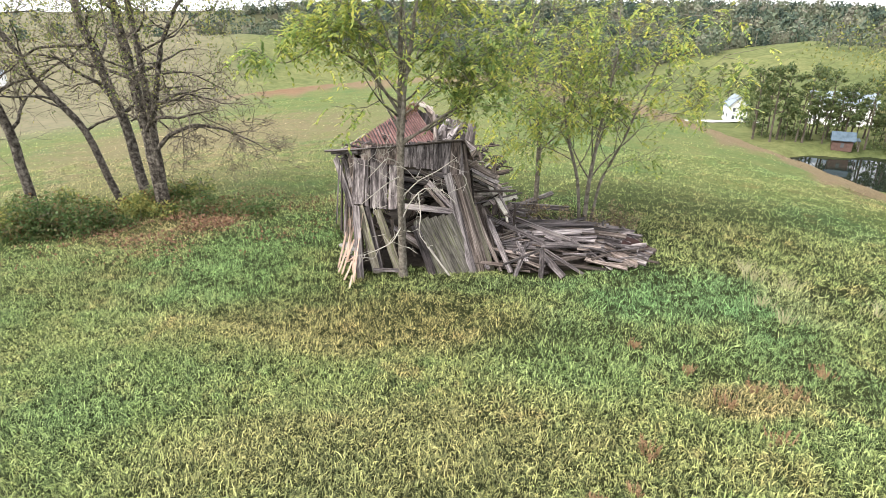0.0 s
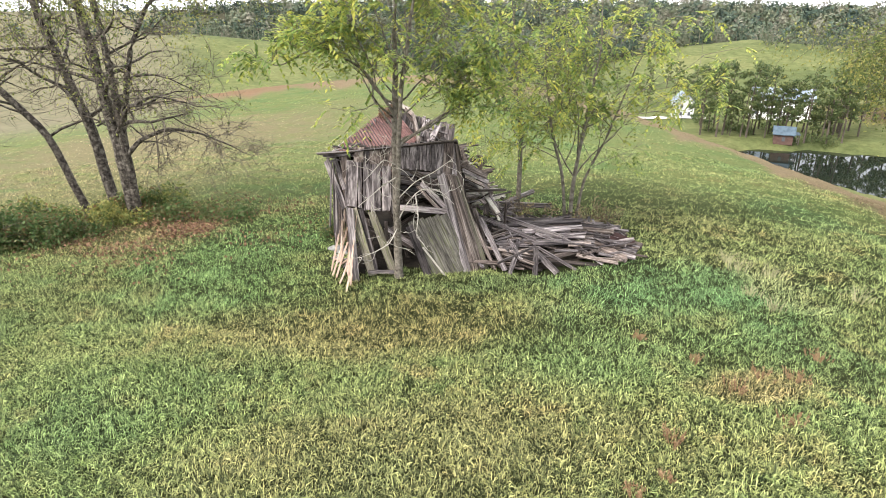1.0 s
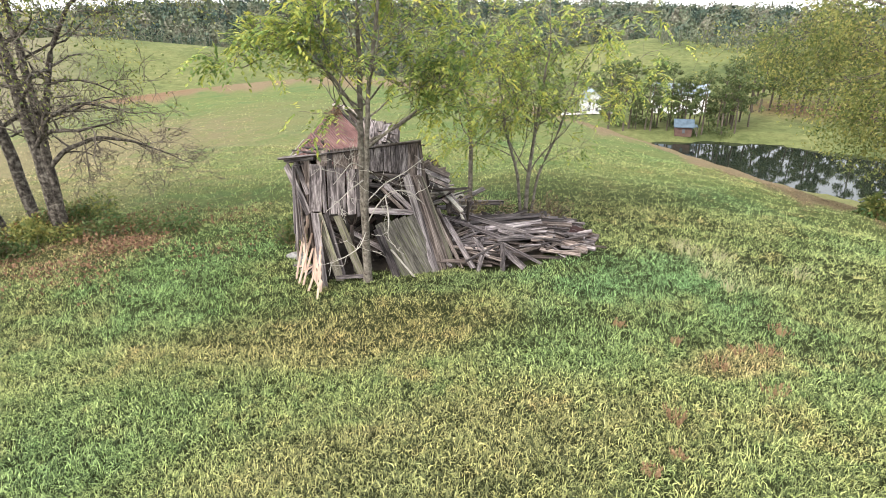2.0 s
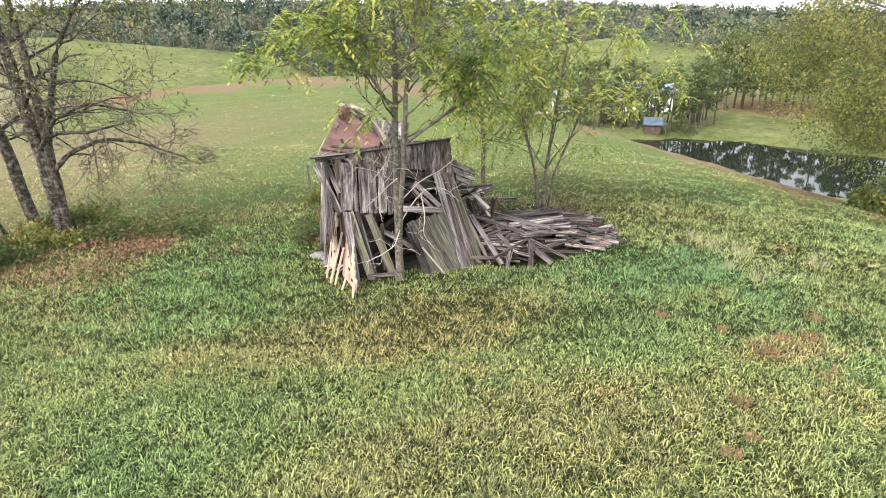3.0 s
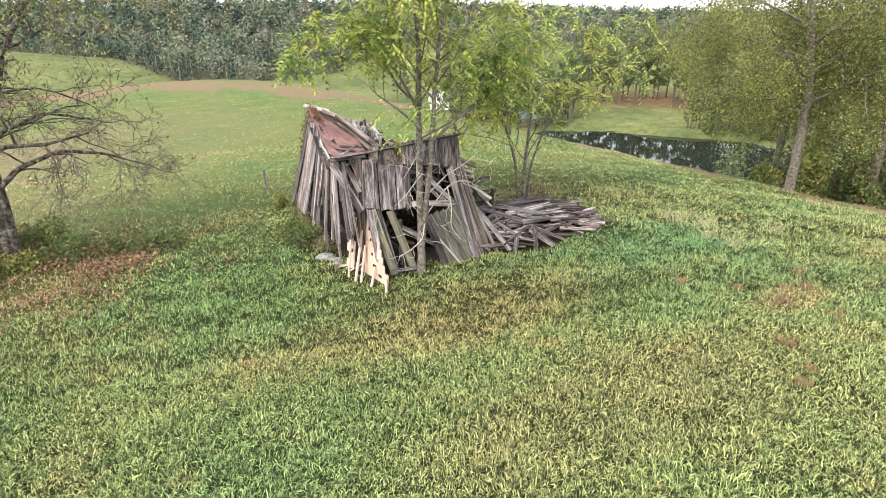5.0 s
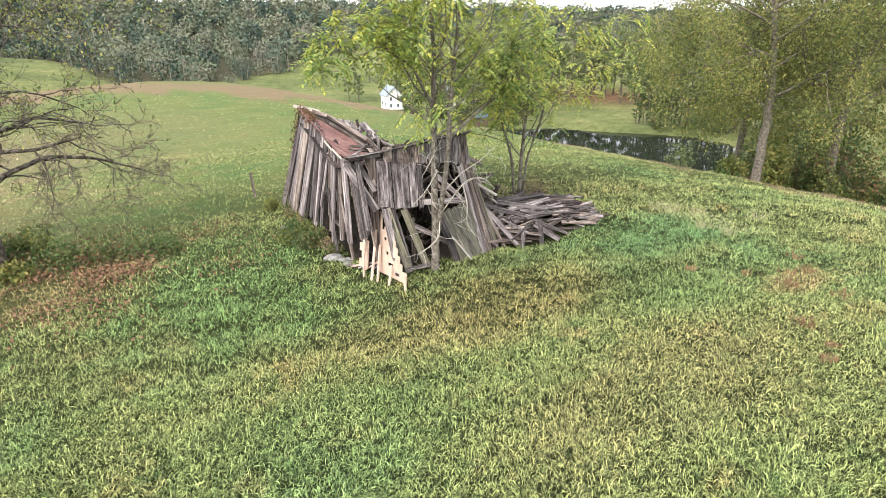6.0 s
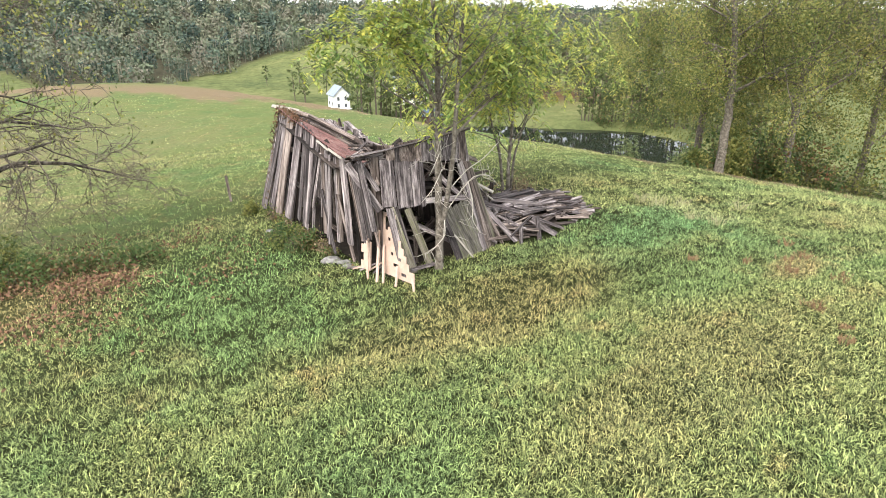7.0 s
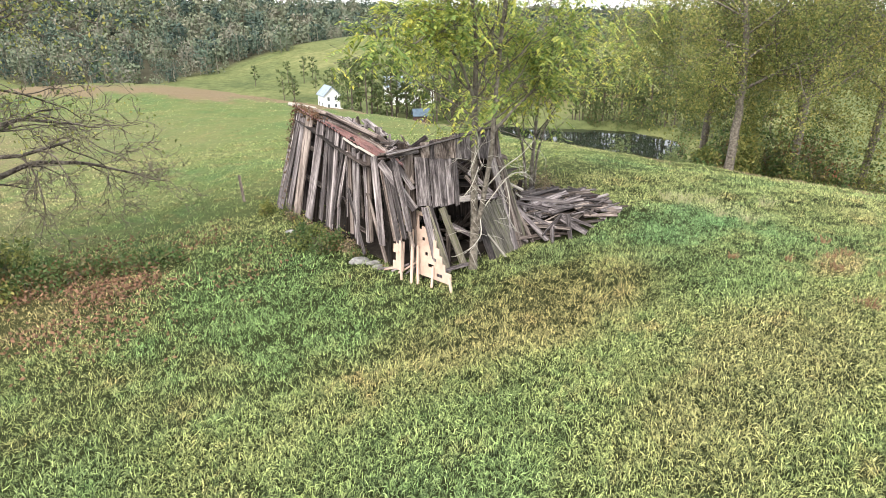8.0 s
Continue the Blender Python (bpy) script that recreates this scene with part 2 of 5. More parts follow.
M_WHITE = speckled("white_clapboard", [(0.3, (0.70, 0.71, 0.72)), (0.7, (0.82, 0.82, 0.80))], 2.0, rough=0.6, bump=0.1, island=0.05)
M_GREYROOF = speckled("grey_blue_roof", [(0.3, (0.16, 0.20, 0.25)), (0.7, (0.27, 0.32, 0.37))], 1.0, rough=0.5, bump=0.1, island=0.1)
M_CABINROOF = speckled("blue_grey_roof", [(0.3, (0.05, 0.075, 0.10)), (0.7, (0.10, 0.14, 0.18))], 1.0, rough=0.6, bump=0.1, island=0.1)
M_REDCABIN = speckled("brown_red_siding", [(0.3, (0.075, 0.045, 0.038)), (0.7, (0.13, 0.08, 0.066))], 1.5, rough=0.8, island=0.1)
M_STONE = speckled("pale_stone", [(0.3, (0.09, 0.085, 0.08)), (0.5, (0.20, 0.195, 0.19)), (0.7, (0.36, 0.35, 0.34))], 9, bump=0.8, island=0.1)
M_ROAD = speckled("gravel_road", [(0.3, (0.40, 0.38, 0.36)), (0.7, (0.58, 0.56, 0.53))], 3, island=0)


def rust_mat(name, gain):
    m, n, l, b = mat_base(name, 0.6)
    geo = n.new("ShaderNodeNewGeometry")
    p = geo.outputs["Position"]
    f = noise_node(n, l, p, 2.2, 6, 0.7)
    g = noise_node(n, l, p, 14, 4, 0.7)
    c = ramp(n, l, f, [(0.3, (0.060, 0.030, 0.028)), (0.48, (0.140, 0.062, 0.055)), (0.62, (0.21, 0.115, 0.102)), (0.75, (0.34, 0.27, 0.25))])
    c = blend(n, l, 0.6, c, ramp(n, l, g, [(0.3, (0.5, 0.5, 0.5)), (0.7, (1.2, 1.2, 1.2))]), "MULTIPLY")
    l.new(blend(n, l, 1.0, c, gain, "MULTIPLY"), b.inputs["Base Color"])
    b.inputs["Metallic"].default_value = 0.25
    bumped(n, l, b, g, 0.2, 0.004)
    return m


# dark and pale copies of one rusty metal paint light and shade on ribs
M_RUST = rust_mat("rusty_red_metal", (0.26, 0.25, 0.26))
M_RIB_LIT = rust_mat("lit_red_rib", (1.15, 1.20, 1.22))
M_DOOR = wood("mossy_door_board", (0.055, 0.051, 0.044), (0.115, 0.108, 0.094), (0.20, 0.19, 0.165), moss=0.45, vary=0.25)


def plain_mat(name, c, rough=0.6, metal=0.0):
    m, n, l, b = mat_base(name, rough)
    geo = n.new("ShaderNodeNewGeometry")
    f = noise_node(n, l, geo.outputs["Position"], 12, 4)
    l.new(ramp(n, l, f, [(0.3, tuple(v * 0.8 for v in c)), (0.7, tuple(v * 1.15 for v in c))]), b.inputs["Base Color"])
    b.inputs["Metallic"].default_value = metal
    return m


M_DARKGLASS = plain_mat("dark_window", (0.10, 0.11, 0.12), 0.15)
# dirt painted darker for shade on the shed floor and under the heap
M_DIRT_SHADE = speckled("shaded_dirt", [(0.3, (0.014, 0.011, 0.009)), (0.7, (0.045, 0.035, 0.027))], 8, bump=0.6, island=0)


def water_mat():
    m, n, l, b = mat_base("pond_water", 0.03)
    b.inputs["Base Color"].default_value = (0.012, 0.016, 0.012, 1)
    b.inputs["IOR"].default_value = 1.33
    b.inputs["Specular IOR Level"].default_value = 0.22
    geo = n.new("ShaderNodeNewGeometry")
    w = noise_node(n, l, geo.outputs["Position"], 0.8, 3)
    bumped(n, l, b, w, 0.04, 0.05)
    return m


M_WATER = water_mat()


# ---- building helpers ----
def mesh_of(name, verts, faces, material, smooth=False):
    me = bpy.data.meshes.new(name)
    me.from_pydata([tuple(v) for v in verts], [], faces)
    me.materials.append(material)
    if smooth:
        me.polygons.foreach_set("use_smooth", [True] * len(me.polygons))
    me.update()
    return me


def mesh_arrays(name, v, quads, tris, material, smooth=False):
    """A mesh straight from arrays: v (n,3), quads (m,4), tris (k,3)."""
    me = bpy.data.meshes.new(name)
    quads = np.asarray(quads, dtype=np.int32).reshape(-1, 4)
    tris = np.asarray(tris, dtype=np.int32).reshape(-1, 3)
    me.vertices.add(len(v))
    me.vertices.foreach_set("co", np.asarray(v, dtype=np.float32).ravel())
    nl = quads.size + tris.size
    me.loops.add(nl)
    me.loops.foreach_set("vertex_index", np.concatenate([quads.ravel(), tris.ravel()]))
    me.polygons.add(len(quads) + len(tris))
    starts = np.concatenate([np.arange(len(quads)) * 4, quads.size + np.arange(len(tris)) * 3]).astype(np.int32)
    me.polygons.foreach_set("loop_start", starts)
    if smooth:
        me.polygons.foreach_set("use_smooth", np.ones(len(starts), dtype=bool))
    me.materials.append(material)
    me.update(calc_edges=True)
    return me


def thing(name, at, label, category, group="", kind=""):
    e = new(name)
    e.empty_display_size = 0.1
    e.location = at
    e.matrix_basis = Matrix.Translation(at)
    return tagged(e, label, category, group, kind)


def under(ob, parent):
    """Makes ob, placed in the world, a part of parent."""
    ob.parent = parent
    inv = parent.matrix_basis.inverted()
    if parent.parent is not None:
        inv = parent.matrix_basis.inverted() @ parent.matrix_parent_inverse.inverted() @ parent.parent.matrix_basis.inverted()
    ob.matrix_parent_inverse = inv
    return ob


def part(name, me, parent, label="", m=None):
    ob = new(name, me)
    if m is not None:
        ob.matrix_basis = m
    under(ob, parent)
    if label:
        ob["label"] = label
    return ob


def box_mesh(name, lo, hi, material):
    (x0, y0, z0), (x1, y1, z1) = lo, hi
    v = [(x0, y0, z0), (x1, y0, z0), (x1, y1, z0), (x0, y1, z0), (x0, y0, z1), (x1, y0, z1), (x1, y1, z1), (x0, y1, z1)]
    f = [(0, 3, 2, 1), (4, 5, 6, 7), (0, 1, 5, 4), (1, 2, 6, 5), (2, 3, 7, 6), (3, 0, 4, 7)]
    return mesh_of(name, v, f, material)


# ---- ground ----
VALLEY = -25.0


def smoothstep(x, a, b):
    t = np.clip((x - a) / (b - a), 0, 1)
    return t * t * (3 - 2 * t)


def pond_inside(x, y):
    """Below 1 inside the pond: a long oval with its long side across the valley."""
    u = (x - 99.3) * 0.72 + (y - 102.9) * -0.695
    v = (x - 99.3) * 0.695 + (y - 102.9) * 0.72
    k = v + 0.10 * u + 1.5 * np.sin(u * 0.15)
    return (u / np.where(u < 0, 37, 36)) ** 2 + (k / ((19 + 0.10 * u) * np.where(k < 0, 1.35, 1.0))) ** 2


def terrain(x, y):
    x, y = np.asarray(x, dtype=float), np.asarray(y, dtype=float)
    yc = np.maximum(y, -25)
    xr = np.minimum(np.maximum(x, 0), 90)
    near = 0.24 + 0.045 * x - 0.067 * yc - (0.0063 * xr ** 2 + 0.000184 * xr ** 3) / (1 + np.maximum(y, 0) / 70) - 0.0010 * np.minimum(x, 0) ** 2 - 0.0006 * np.maximum(y - 105, 0) ** 2
    near = np.maximum(near, -80)
    r = np.hypot(x, y)
    az = np.degrees(np.arctan2(x, y))
    hill = np.interp(az, (-60, -40, -25, -17, -8, 0, 12, 17.7, 23.5, 30, 33, 37, 45, 60, 90), (13, 15, 16, 17, 11, 5, 1, 3, 9.5, 15, 13.5, 12.5, 12, 11, 10))
    ridge = np.interp(az, (-70, -33, -15, 0, 20, 30, 42, 51, 80), (18, 20, 24, 29, 27, 24.5, 19.5, 18, 16))
    swell = hill * smoothstep(r, 215, 335) * (1 - 0.45 * smoothstep(r, 345, 420))
    slope = ridge * smoothstep(r, 350, 710)
    far = VALLEY + np.maximum(swell, slope) + 0.8 * np.exp(-((swell - slope) / 2.0) ** 2)
    far = far - 1.8 * smoothstep(-pond_inside(x, y), -1.15, -0.85)
    k = 1.6
    m = np.maximum(near, far)
    z = m + np.log(np.exp(np.clip((near - m) / k, -40, 0)) + np.exp(np.clip((far - m) / k, -40, 0))) * k
    z = z - k * 0.05
    return np.where(near - far > 12, near, z)


def bumps(x, y):
    return 0.05 * np.sin(x * 0.9 + 1.3 * np.sin(y * 0.6)) * np.cos(y * 0.8 + 0.7 * np.sin(x * 0.5)) + 0.02 * np.sin(x * 2.7 + y * 1.9) * np.sin(y * 2.3 - x * 0.8)


def ground_z(x, y):
    r = np.hypot(np.asarray(x, dtype=float), np.asarray(y, dtype=float))
    return terrain(x, y) + bumps(np.asarray(x, dtype=float), np.asarray(y, dtype=float)) * (1 + np.minimum(r, 60) / 30)


def gz(x, y):
    return float(ground_z(x, y))


def brow_share(x, y):
    """How far out a place lies: 1 is the brow of the field."""
    r = np.hypot(x, y)
    az = np.degrees(np.arctan2(x, y))
    brow = np.interp(az, (-60, -17, 0, 9, 23, 37, 52, 70), (110, 120, 120, 84, 58, 34, 24, 22))
    return r / brow + 0.06 * np.sin(az * 0.8) + 0.04 * np.sin(az * 2.3 + 1)


def wood_edge(az):
    """How far out the woods begin: close behind the valley where the pasture hill runs out, past the crest elsewhere."""
    return np.interp(az, (-60, -8, -2, 3, 8, 14, 20, 25, 29, 31, 60), (440, 440, 380, 262, 242, 270, 312, 342, 372, 402, 402))


def build_ground():
    rad = np.concatenate([np.arange(0, 24, 0.4), np.geomspace(24, 1800, 150)])
    fine = np.radians(np.arange(-75, 95.1, 0.6))
    rest = np.radians(np.arange(95.1, 285, 5.0))
    ang = np.concatenate([fine, rest])
    na = len(ang)
    R, A = np.meshgrid(rad[1:], ang, indexing="ij")
    X, Y = -3 + R * np.sin(A), 3 + R * np.cos(A)
    Z = ground_z(X, Y)
    v = np.concatenate([[(-3, 3, gz(-3, 3))], np.stack([X, Y, Z], -1).reshape(-1, 3)])
    i, j = np.meshgrid(np.arange(len(rad) - 2), np.arange(na), indexing="ij")
    jn = (j + 1) % na
    quads = np.stack([1 + i * na + j, 1 + i * na + jn, 1 + (i + 1) * na + jn, 1 + (i + 1) * na + j], -1).reshape(-1, 4)
    tris = np.stack([np.zeros(na, int), 1 + np.arange(na), 1 + (np.arange(na) + 1) % na], -1)[:, ::-1]
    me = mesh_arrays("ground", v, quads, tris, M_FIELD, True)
    x, y = v[:, 0], v[:, 1]
    r = np.hypot(x, y)
    az = np.degrees(np.arctan2(x, y))
    q = brow_share(x, y)
    tawny = smoothstep(q, 0.74, 0.86) * (1 - smoothstep(r, 90, 130) * (az > 5))
    shore = np.exp(-(((x - 152) * 0.72 - (y - 152) * 0.69) / 30) ** 2 - (((x - 152) * 0.69 + (y - 152) * 0.72) / 17) ** 2)
    shore = np.maximum(shore, 0.8 * np.exp(-((az + 15) / 6) ** 2 - ((q - 0.97) / 0.14) ** 2))
    tawny = tawny * (az > -30) * 0.85
    past = smoothstep(r, 95, 140) * np.where(az > 3, 1, smoothstep(r, 160, 200))
    for nm, a in (("tawny", tawny), ("pasture", past), ("rusty", shore), ("tan", 0.9 * smoothstep(-az, 15, 22) * smoothstep(r, 45, 90)), ("wooded", smoothstep(r, wood_edge(az) - 4, wood_edge(az) + 22) * smoothstep(az, -20, -14)), ("gap_shade", 0.95 * (1 - smoothstep(r, 13, 26)))):
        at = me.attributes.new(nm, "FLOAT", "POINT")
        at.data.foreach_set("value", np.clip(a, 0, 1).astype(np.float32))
    return tagged(new("ground", me), "rolling green meadow with tawny patches, falling to a valley", "ground", kind="structure")


build_ground()


def build_pond():
    n = 96
    v = []
    for i in range(n):
        a = 2 * math.pi * i / n
        s = 1.0
        for _ in range(40):
            x = 99.3 + s * 60 * (0.72 * math.cos(a) + 0.695 * math.sin(a) * 0.6)
            y = 102.9 + s * 60 * (-0.695 * math.cos(a) + 0.72 * math.sin(a) * 0.6)
            if pond_inside(x, y) <= 1.12:
                break
            s *= 0.96
        v.append((x, y, VALLEY - 0.75))
    me = mesh_of("pond", v, [tuple(range(n))], M_WATER)
    tagged(new("pond", me), "dark still pond reflecting trees and pale sky", "pond", kind="structure")


build_pond()


# ---- planks ----
def plank_mesh(name, seed, material, warp=0.15, taper=0.06):
    """A board one unit long, wide and thick, slightly warped, with worn ends."""
    rng = random.Random(seed)
    secs = 5
    v, f = [], []
    p1, p2 = rng.uniform(0, 6), rng.uniform(0, 6)
    for i in range(secs):
        t = i / (secs - 1)
        x = t - 0.5
        w = 1 - taper * rng.random() - (0.10 * rng.random() if i in (0, secs - 1) else 0)
        dy = warp * 0.35 * math.sin(p1 + t * 3.1)
        dz = warp * 2.0 * math.sin(p2 + t * 2.6)
        for sy, sz in ((-0.5, -0.5), (0.5, -0.5), (0.5, 0.5), (-0.5, 0.5)):
            dx = rng.uniform(-0.018, 0.018) if i in (0, secs - 1) else 0
            v.append((x + dx, sy * w + dy, sz * (0.9 + 0.2 * rng.random()) + dz))
    for i in range(secs - 1):
        a = i * 4
        for k in range(4):
            f.append((a + k, a + (k + 1) % 4, a + 4 + (k + 1) % 4, a + 4 + k))
    f.append((3, 2, 1, 0))
    a = (secs - 1) * 4
    f.append((a, a + 1, a + 2, a + 3))
    return mesh_of(name, v, f, material)


PLANKS = {m.name: [plank_mesh("board", 10 * k + s, m) for s in range(6)] for k, m in enumerate((M_BARN, M_BROWN, M_MOSS, M_PINK, M_RUST, M_DEAD, M_ROT_SHADE, M_DOOR))}
prng = random.Random(5)


def plank(parent, a, b, width, thick, facing=(0, -1, 0), material=None, name="board", label=""):
    """A board from a to b, its broad face turned to facing."""
    a, b = Vector(a), Vector(b)
    x = (b - a)
    length = x.length
    x.normalize()
    y = Vector(facing).cross(x)
    if y.length < 1e-3:
        y = Vector((0, 0, 1)).cross(x)
    y.normalize()
    z = x.cross(y)
    me = prng.choice(PLANKS[(material or M_BARN).name])
    rot = Matrix((x, y, z)).transposed().to_4x4()
    m = Matrix.Translation((a + b) / 2) @ rot @ Matrix.Diagonal((length, width, thick, 1))
    return part(name, me, parent, label, m)


# ---- the shed ----
shed = thing("shed", (-0.8, 12.5, gz(-0.8, 12.5)), "collapsing grey board shed with rusty red metal roof in meadow", "shed")


def front_y(z):
    """The front wall tips inward towards its top."""
    return 11.50 + 0.17 * (z - 0.85)


def front_wall():
    r = random.Random(3)
    # upper panel of upright boards, butted close
    for x, w, lo in ((-1.635, 0.225, 0.84), (-1.475, 0.07, 0.80), (-1.335, 0.165, 0.76), (-1.160, 0.165, 0.74), (-0.965, 0.170, 0.73), (-0.815, 0.10, 0.69)):
        y = r.uniform(-0.010, 0.010)
        top = 1.72 - 0.13 * (x + 1.6)
        plank(shed, (x - 0.045 + r.uniform(-0.01, 0.01), front_y(lo) - 0.05 + y, lo), (x + r.uniform(-0.01, 0.01), front_y(top) - 0.035 + y, top), w * 1.06, 0.025)
    # band of short boards under the eave, lapped over the panel
    x = -1.60
    while x < 0.24:
        w = r.choice((0.09, 0.12, 0.15, 0.19))
        t = (x + w / 2 + 1.60) / 1.9
        lo, hi = 1.70 - 0.28 * t + r.uniform(-0.02, 0.02), 1.97 + 0.12 * t
        y = -0.065 + r.uniform(-0.012, 0.010)
        plank(shed, (x + w / 2, front_y(lo) + y, lo), (x + w / 2 + 0.02, front_y(hi) + y, hi), w * 1.05, 0.022, material=M_BROWN if r.random() < 0.45 else M_BARN)
        x += w + 0.004
    # rails behind the boards
    plank(shed, (-1.75, 11.66, 1.66), (0.35, 11.60, 1.48), 0.12, 0.07, name="rail", material=M_ROT_SHADE)
    plank(shed, (-0.78, 11.48, 0.79), (0.32, 11.47, 0.66), 0.115, 0.06, name="rail")
    plank(shed, (-1.7, 11.58, 0.80), (-0.4, 11.58, 0.78), 0.12, 0.06, name="rail", material=M_ROT_SHADE)
    plank(shed, (-0.30, 11.75, 1.20), (0.25, 11.60, 0.66), 0.11, 0.04)
    plank(shed, (-0.36, 11.80, 1.12), (0.12, 11.66, 0.60), 0.07, 0.04, material=M_BROWN)
    plank(shed, (-0.5, 12.0, 1.4), (0.3, 12.3, 0.9), 0.10, 0.05, material=M_BROWN)
    plank(shed, (-0.6, 12.6, 0.6), (0.7, 12.2, 1.5), 0.10, 0.05, material=M_BROWN)
    # corner boards that slant in from the eave
    plank(shed, (-2.19, 12.08, 1.62), (-1.82, 11.50, 0.80), 0.15, 0.03, (-0.5, -1, 0))
    plank(shed, (-2.00, 11.95, 1.70), (-1.80, 11.58, 1.15), 0.10, 0.03, (-0.5, -1, 0))
    plank(shed, (-1.88, 11.85, 1.76), (-1.77, 11.60, 1.25), 0.06, 0.03, (-0.5, -1, 0), M_BROWN)
    plank(shed, (-2.20, 11.80, 1.80), (-1.66, 11.62, 1.86), 0.11, 0.09, (0, -1, 0.2), name="wall_plate")
    # corner post
    plank(shed, (-1.78, 11.72, 1.85), (-1.74, 11.60, -0.55), 0.14, 0.12, name="post", material=M_BROWN)
    plank(shed, (0.30, 11.66, 1.99), (0.34, 11.56, 1.32), 0.15, 0.05, name="post")
    plank(shed, (0.38, 11.80, 1.95), (0.75, 11.85, -0.5), 0.14, 0.12, name="post", material=M_ROT_SHADE)
    # lower boards that lean against the panel
    plank(shed, (-1.72, 11.36, 0.84), (-1.63, 10.96, -0.58), 0.145, 0.03)
    plank(shed, (-1.64, 11.40, 0.80), (-1.33, 11.14, -0.52), 0.16, 0.03, material=M_MOSS)
    plank(shed, (-1.52, 11.44, 0.78), (-1.24, 11.20, -0.50), 0.12, 0.03)
    plank(shed, (-1.30, 11.36, 0.74), (-0.88, 11.16, -0.50), 0.155, 0.03, material=M_MOSS)
    plank(shed, (-1.05, 11.55, 0.35), (-0.22, 11.40, -0.18), 0.10, 0.03)
    plank(shed, (-1.35, 11.55, 0.1), (-1.25, 11.5, -0.5), 0.08, 0.03, material=M_BROWN)
    plank(shed, (-1.02, 11.5, 0.5), (-1.0, 11.5, -0.5), 0.07, 0.05, material=M_BROWN)
    plank(shed, (-1.4, 11.12, -0.44), (-0.75, 11.10, -0.44), 0.07, 0.06, (0, -1, 0.3))
    plank(shed, (-0.56, 11.20, 0.48), (-0.17, 11.04, -0.60), 0.16, 0.03)
    plank(shed, (-0.30, 11.14, 0.05), (0.16, 11.02, -0.56), 0.035, 0.03, material=M_DEAD)
    # tall boards that lean to the far corner
    for i, (dx, w, mm) in enumerate(((0.00, 0.17, M_BARN), (0.14, 0.16, M_BROWN), (0.26, 0.15, M_BROWN), (0.36, 0.10, M_MOSS))):
        plank(shed, (0.08 + dx * 0.85, 11.46 + 0.02 * i, 1.44 - 0.02 * i), (0.62 + dx * 1.15, 11.22 + 0.03 * i, -0.58), w, 0.03, (0.1, -1, 0), mm)
    plank(shed, (0.50, 11.6, 0.95), (1.18, 11.25, -0.52), 0.07, 0.03, (0.2, -1, 0), M_BROWN)


front_wall()


def slab_door():
    """The fallen door: close-set mossy boards on a batten, leaning to the side."""
    tl, tr, br, bl = (Vector(p) for p in ((-0.60, 11.22, 0.56), (0.20, 11.34, 0.66), (0.72, 11.24, -0.52), (-0.06, 11.08, -0.56)))
    n = 5
    for i in range(n):
        q = (i + 0.5) / n
        top, bot = tl.lerp(tr, q), bl.lerp(br, q)
        plank(shed, top + Vector((0, 0.004 * (i % 2), 0.015 * math.sin(i * 2.1))), bot, 0.170, 0.022, (0.12, -1, 0.22), M_DOOR, "door_board", "grey-green fallen door board with mossy streaks")
    plank(shed, tl.lerp(bl, 0.12) + Vector((0.02, 0.035, 0)), tr.lerp(br, 0.12) + Vector((-0.02, 0.035, 0)), 0.10, 0.03, (0, -1, 0.2), M_BROWN, "door_batten")
    plank(shed, tl.lerp(bl, 0.86) + Vector((0.02, 0.035, 0)), tr.lerp(br, 0.86) + Vector((-0.02, 0.035, 0)), 0.10, 0.03, (0, -1, 0.2), M_BROWN, "door_batten")


slab_door()


def side_top(t):
    """The eave of the long wall: from the near corner (0) to the far end (1)."""
    y = 12.2 + 6.05 * t
    return Vector((np.interp(y, (12.3, 12.65, 18.3), (-2.0, -1.96, -0.80)), y, np.interp(y, (12.65, 18.3), (1.62, 1.72))))


def side_foot(t):
    y = 12.2 + 6.05 * t
    return Vector((np.interp(y, (11.4, 12.4, 13, 16.8, 18.7), (-1.95, -2.0, -2.03, -1.62, -1.38)), y, np.interp(y, (12, 13, 16.8, 18.7), (-0.42, -0.45, -0.65, -0.80))))


def wall_spot(t, h):
    return side_foot(t).lerp(side_top(t), h)


# long wall boards: top along the eave and its height, foot along the sill and its height, width
FAR_BOARDS = ((0.995, 0.94, 1.07, -0.10, 0.16), (0.955, 0.96, 1.03, -0.08, 0.18), (0.916, 0.97, 0.975, -0.06, 0.18), (0.876, 0.99, 0.914, -0.05, 0.24), (0.785, 0.99, 0.785, -0.05, 0.30),
              (0.623, 1.01, 0.623, 0.0, 0.29), (0.545, 1.01, 0.538, 0.04, 0.20), (0.482, 1.01, 0.443, 0.04, 0.19), (0.412, 1.0, 0.397, 0.05, 0.16), (0.448, 1.0, 0.425, 0.05, 0.12))
NEAR_BOARDS = ((0.362, 0.97, 0.345, 0.06, 0.10), (0.331, 0.94, 0.391, 0.09, 0.09), (0.302, 0.93, 0.238, 0.10, 0.11), (0.246, 0.93, 0.182, 0.09, 0.12), (0.196, 0.92, 0.150, 0.07, 0.09), (0.152, 0.93, 0.111, 0.11, 0.09),
               (0.109, 0.95, 0.076, 0.14, 0.105), (0.057, 0.98, 0.003, 0.18, 0.18), (0.005, 0.97, -0.070, 0.24, 0.13), (-0.030, 0.98, -0.110, 0.33, 0.14), (-0.069, 1.0, -0.150, 0.44, 0.14))


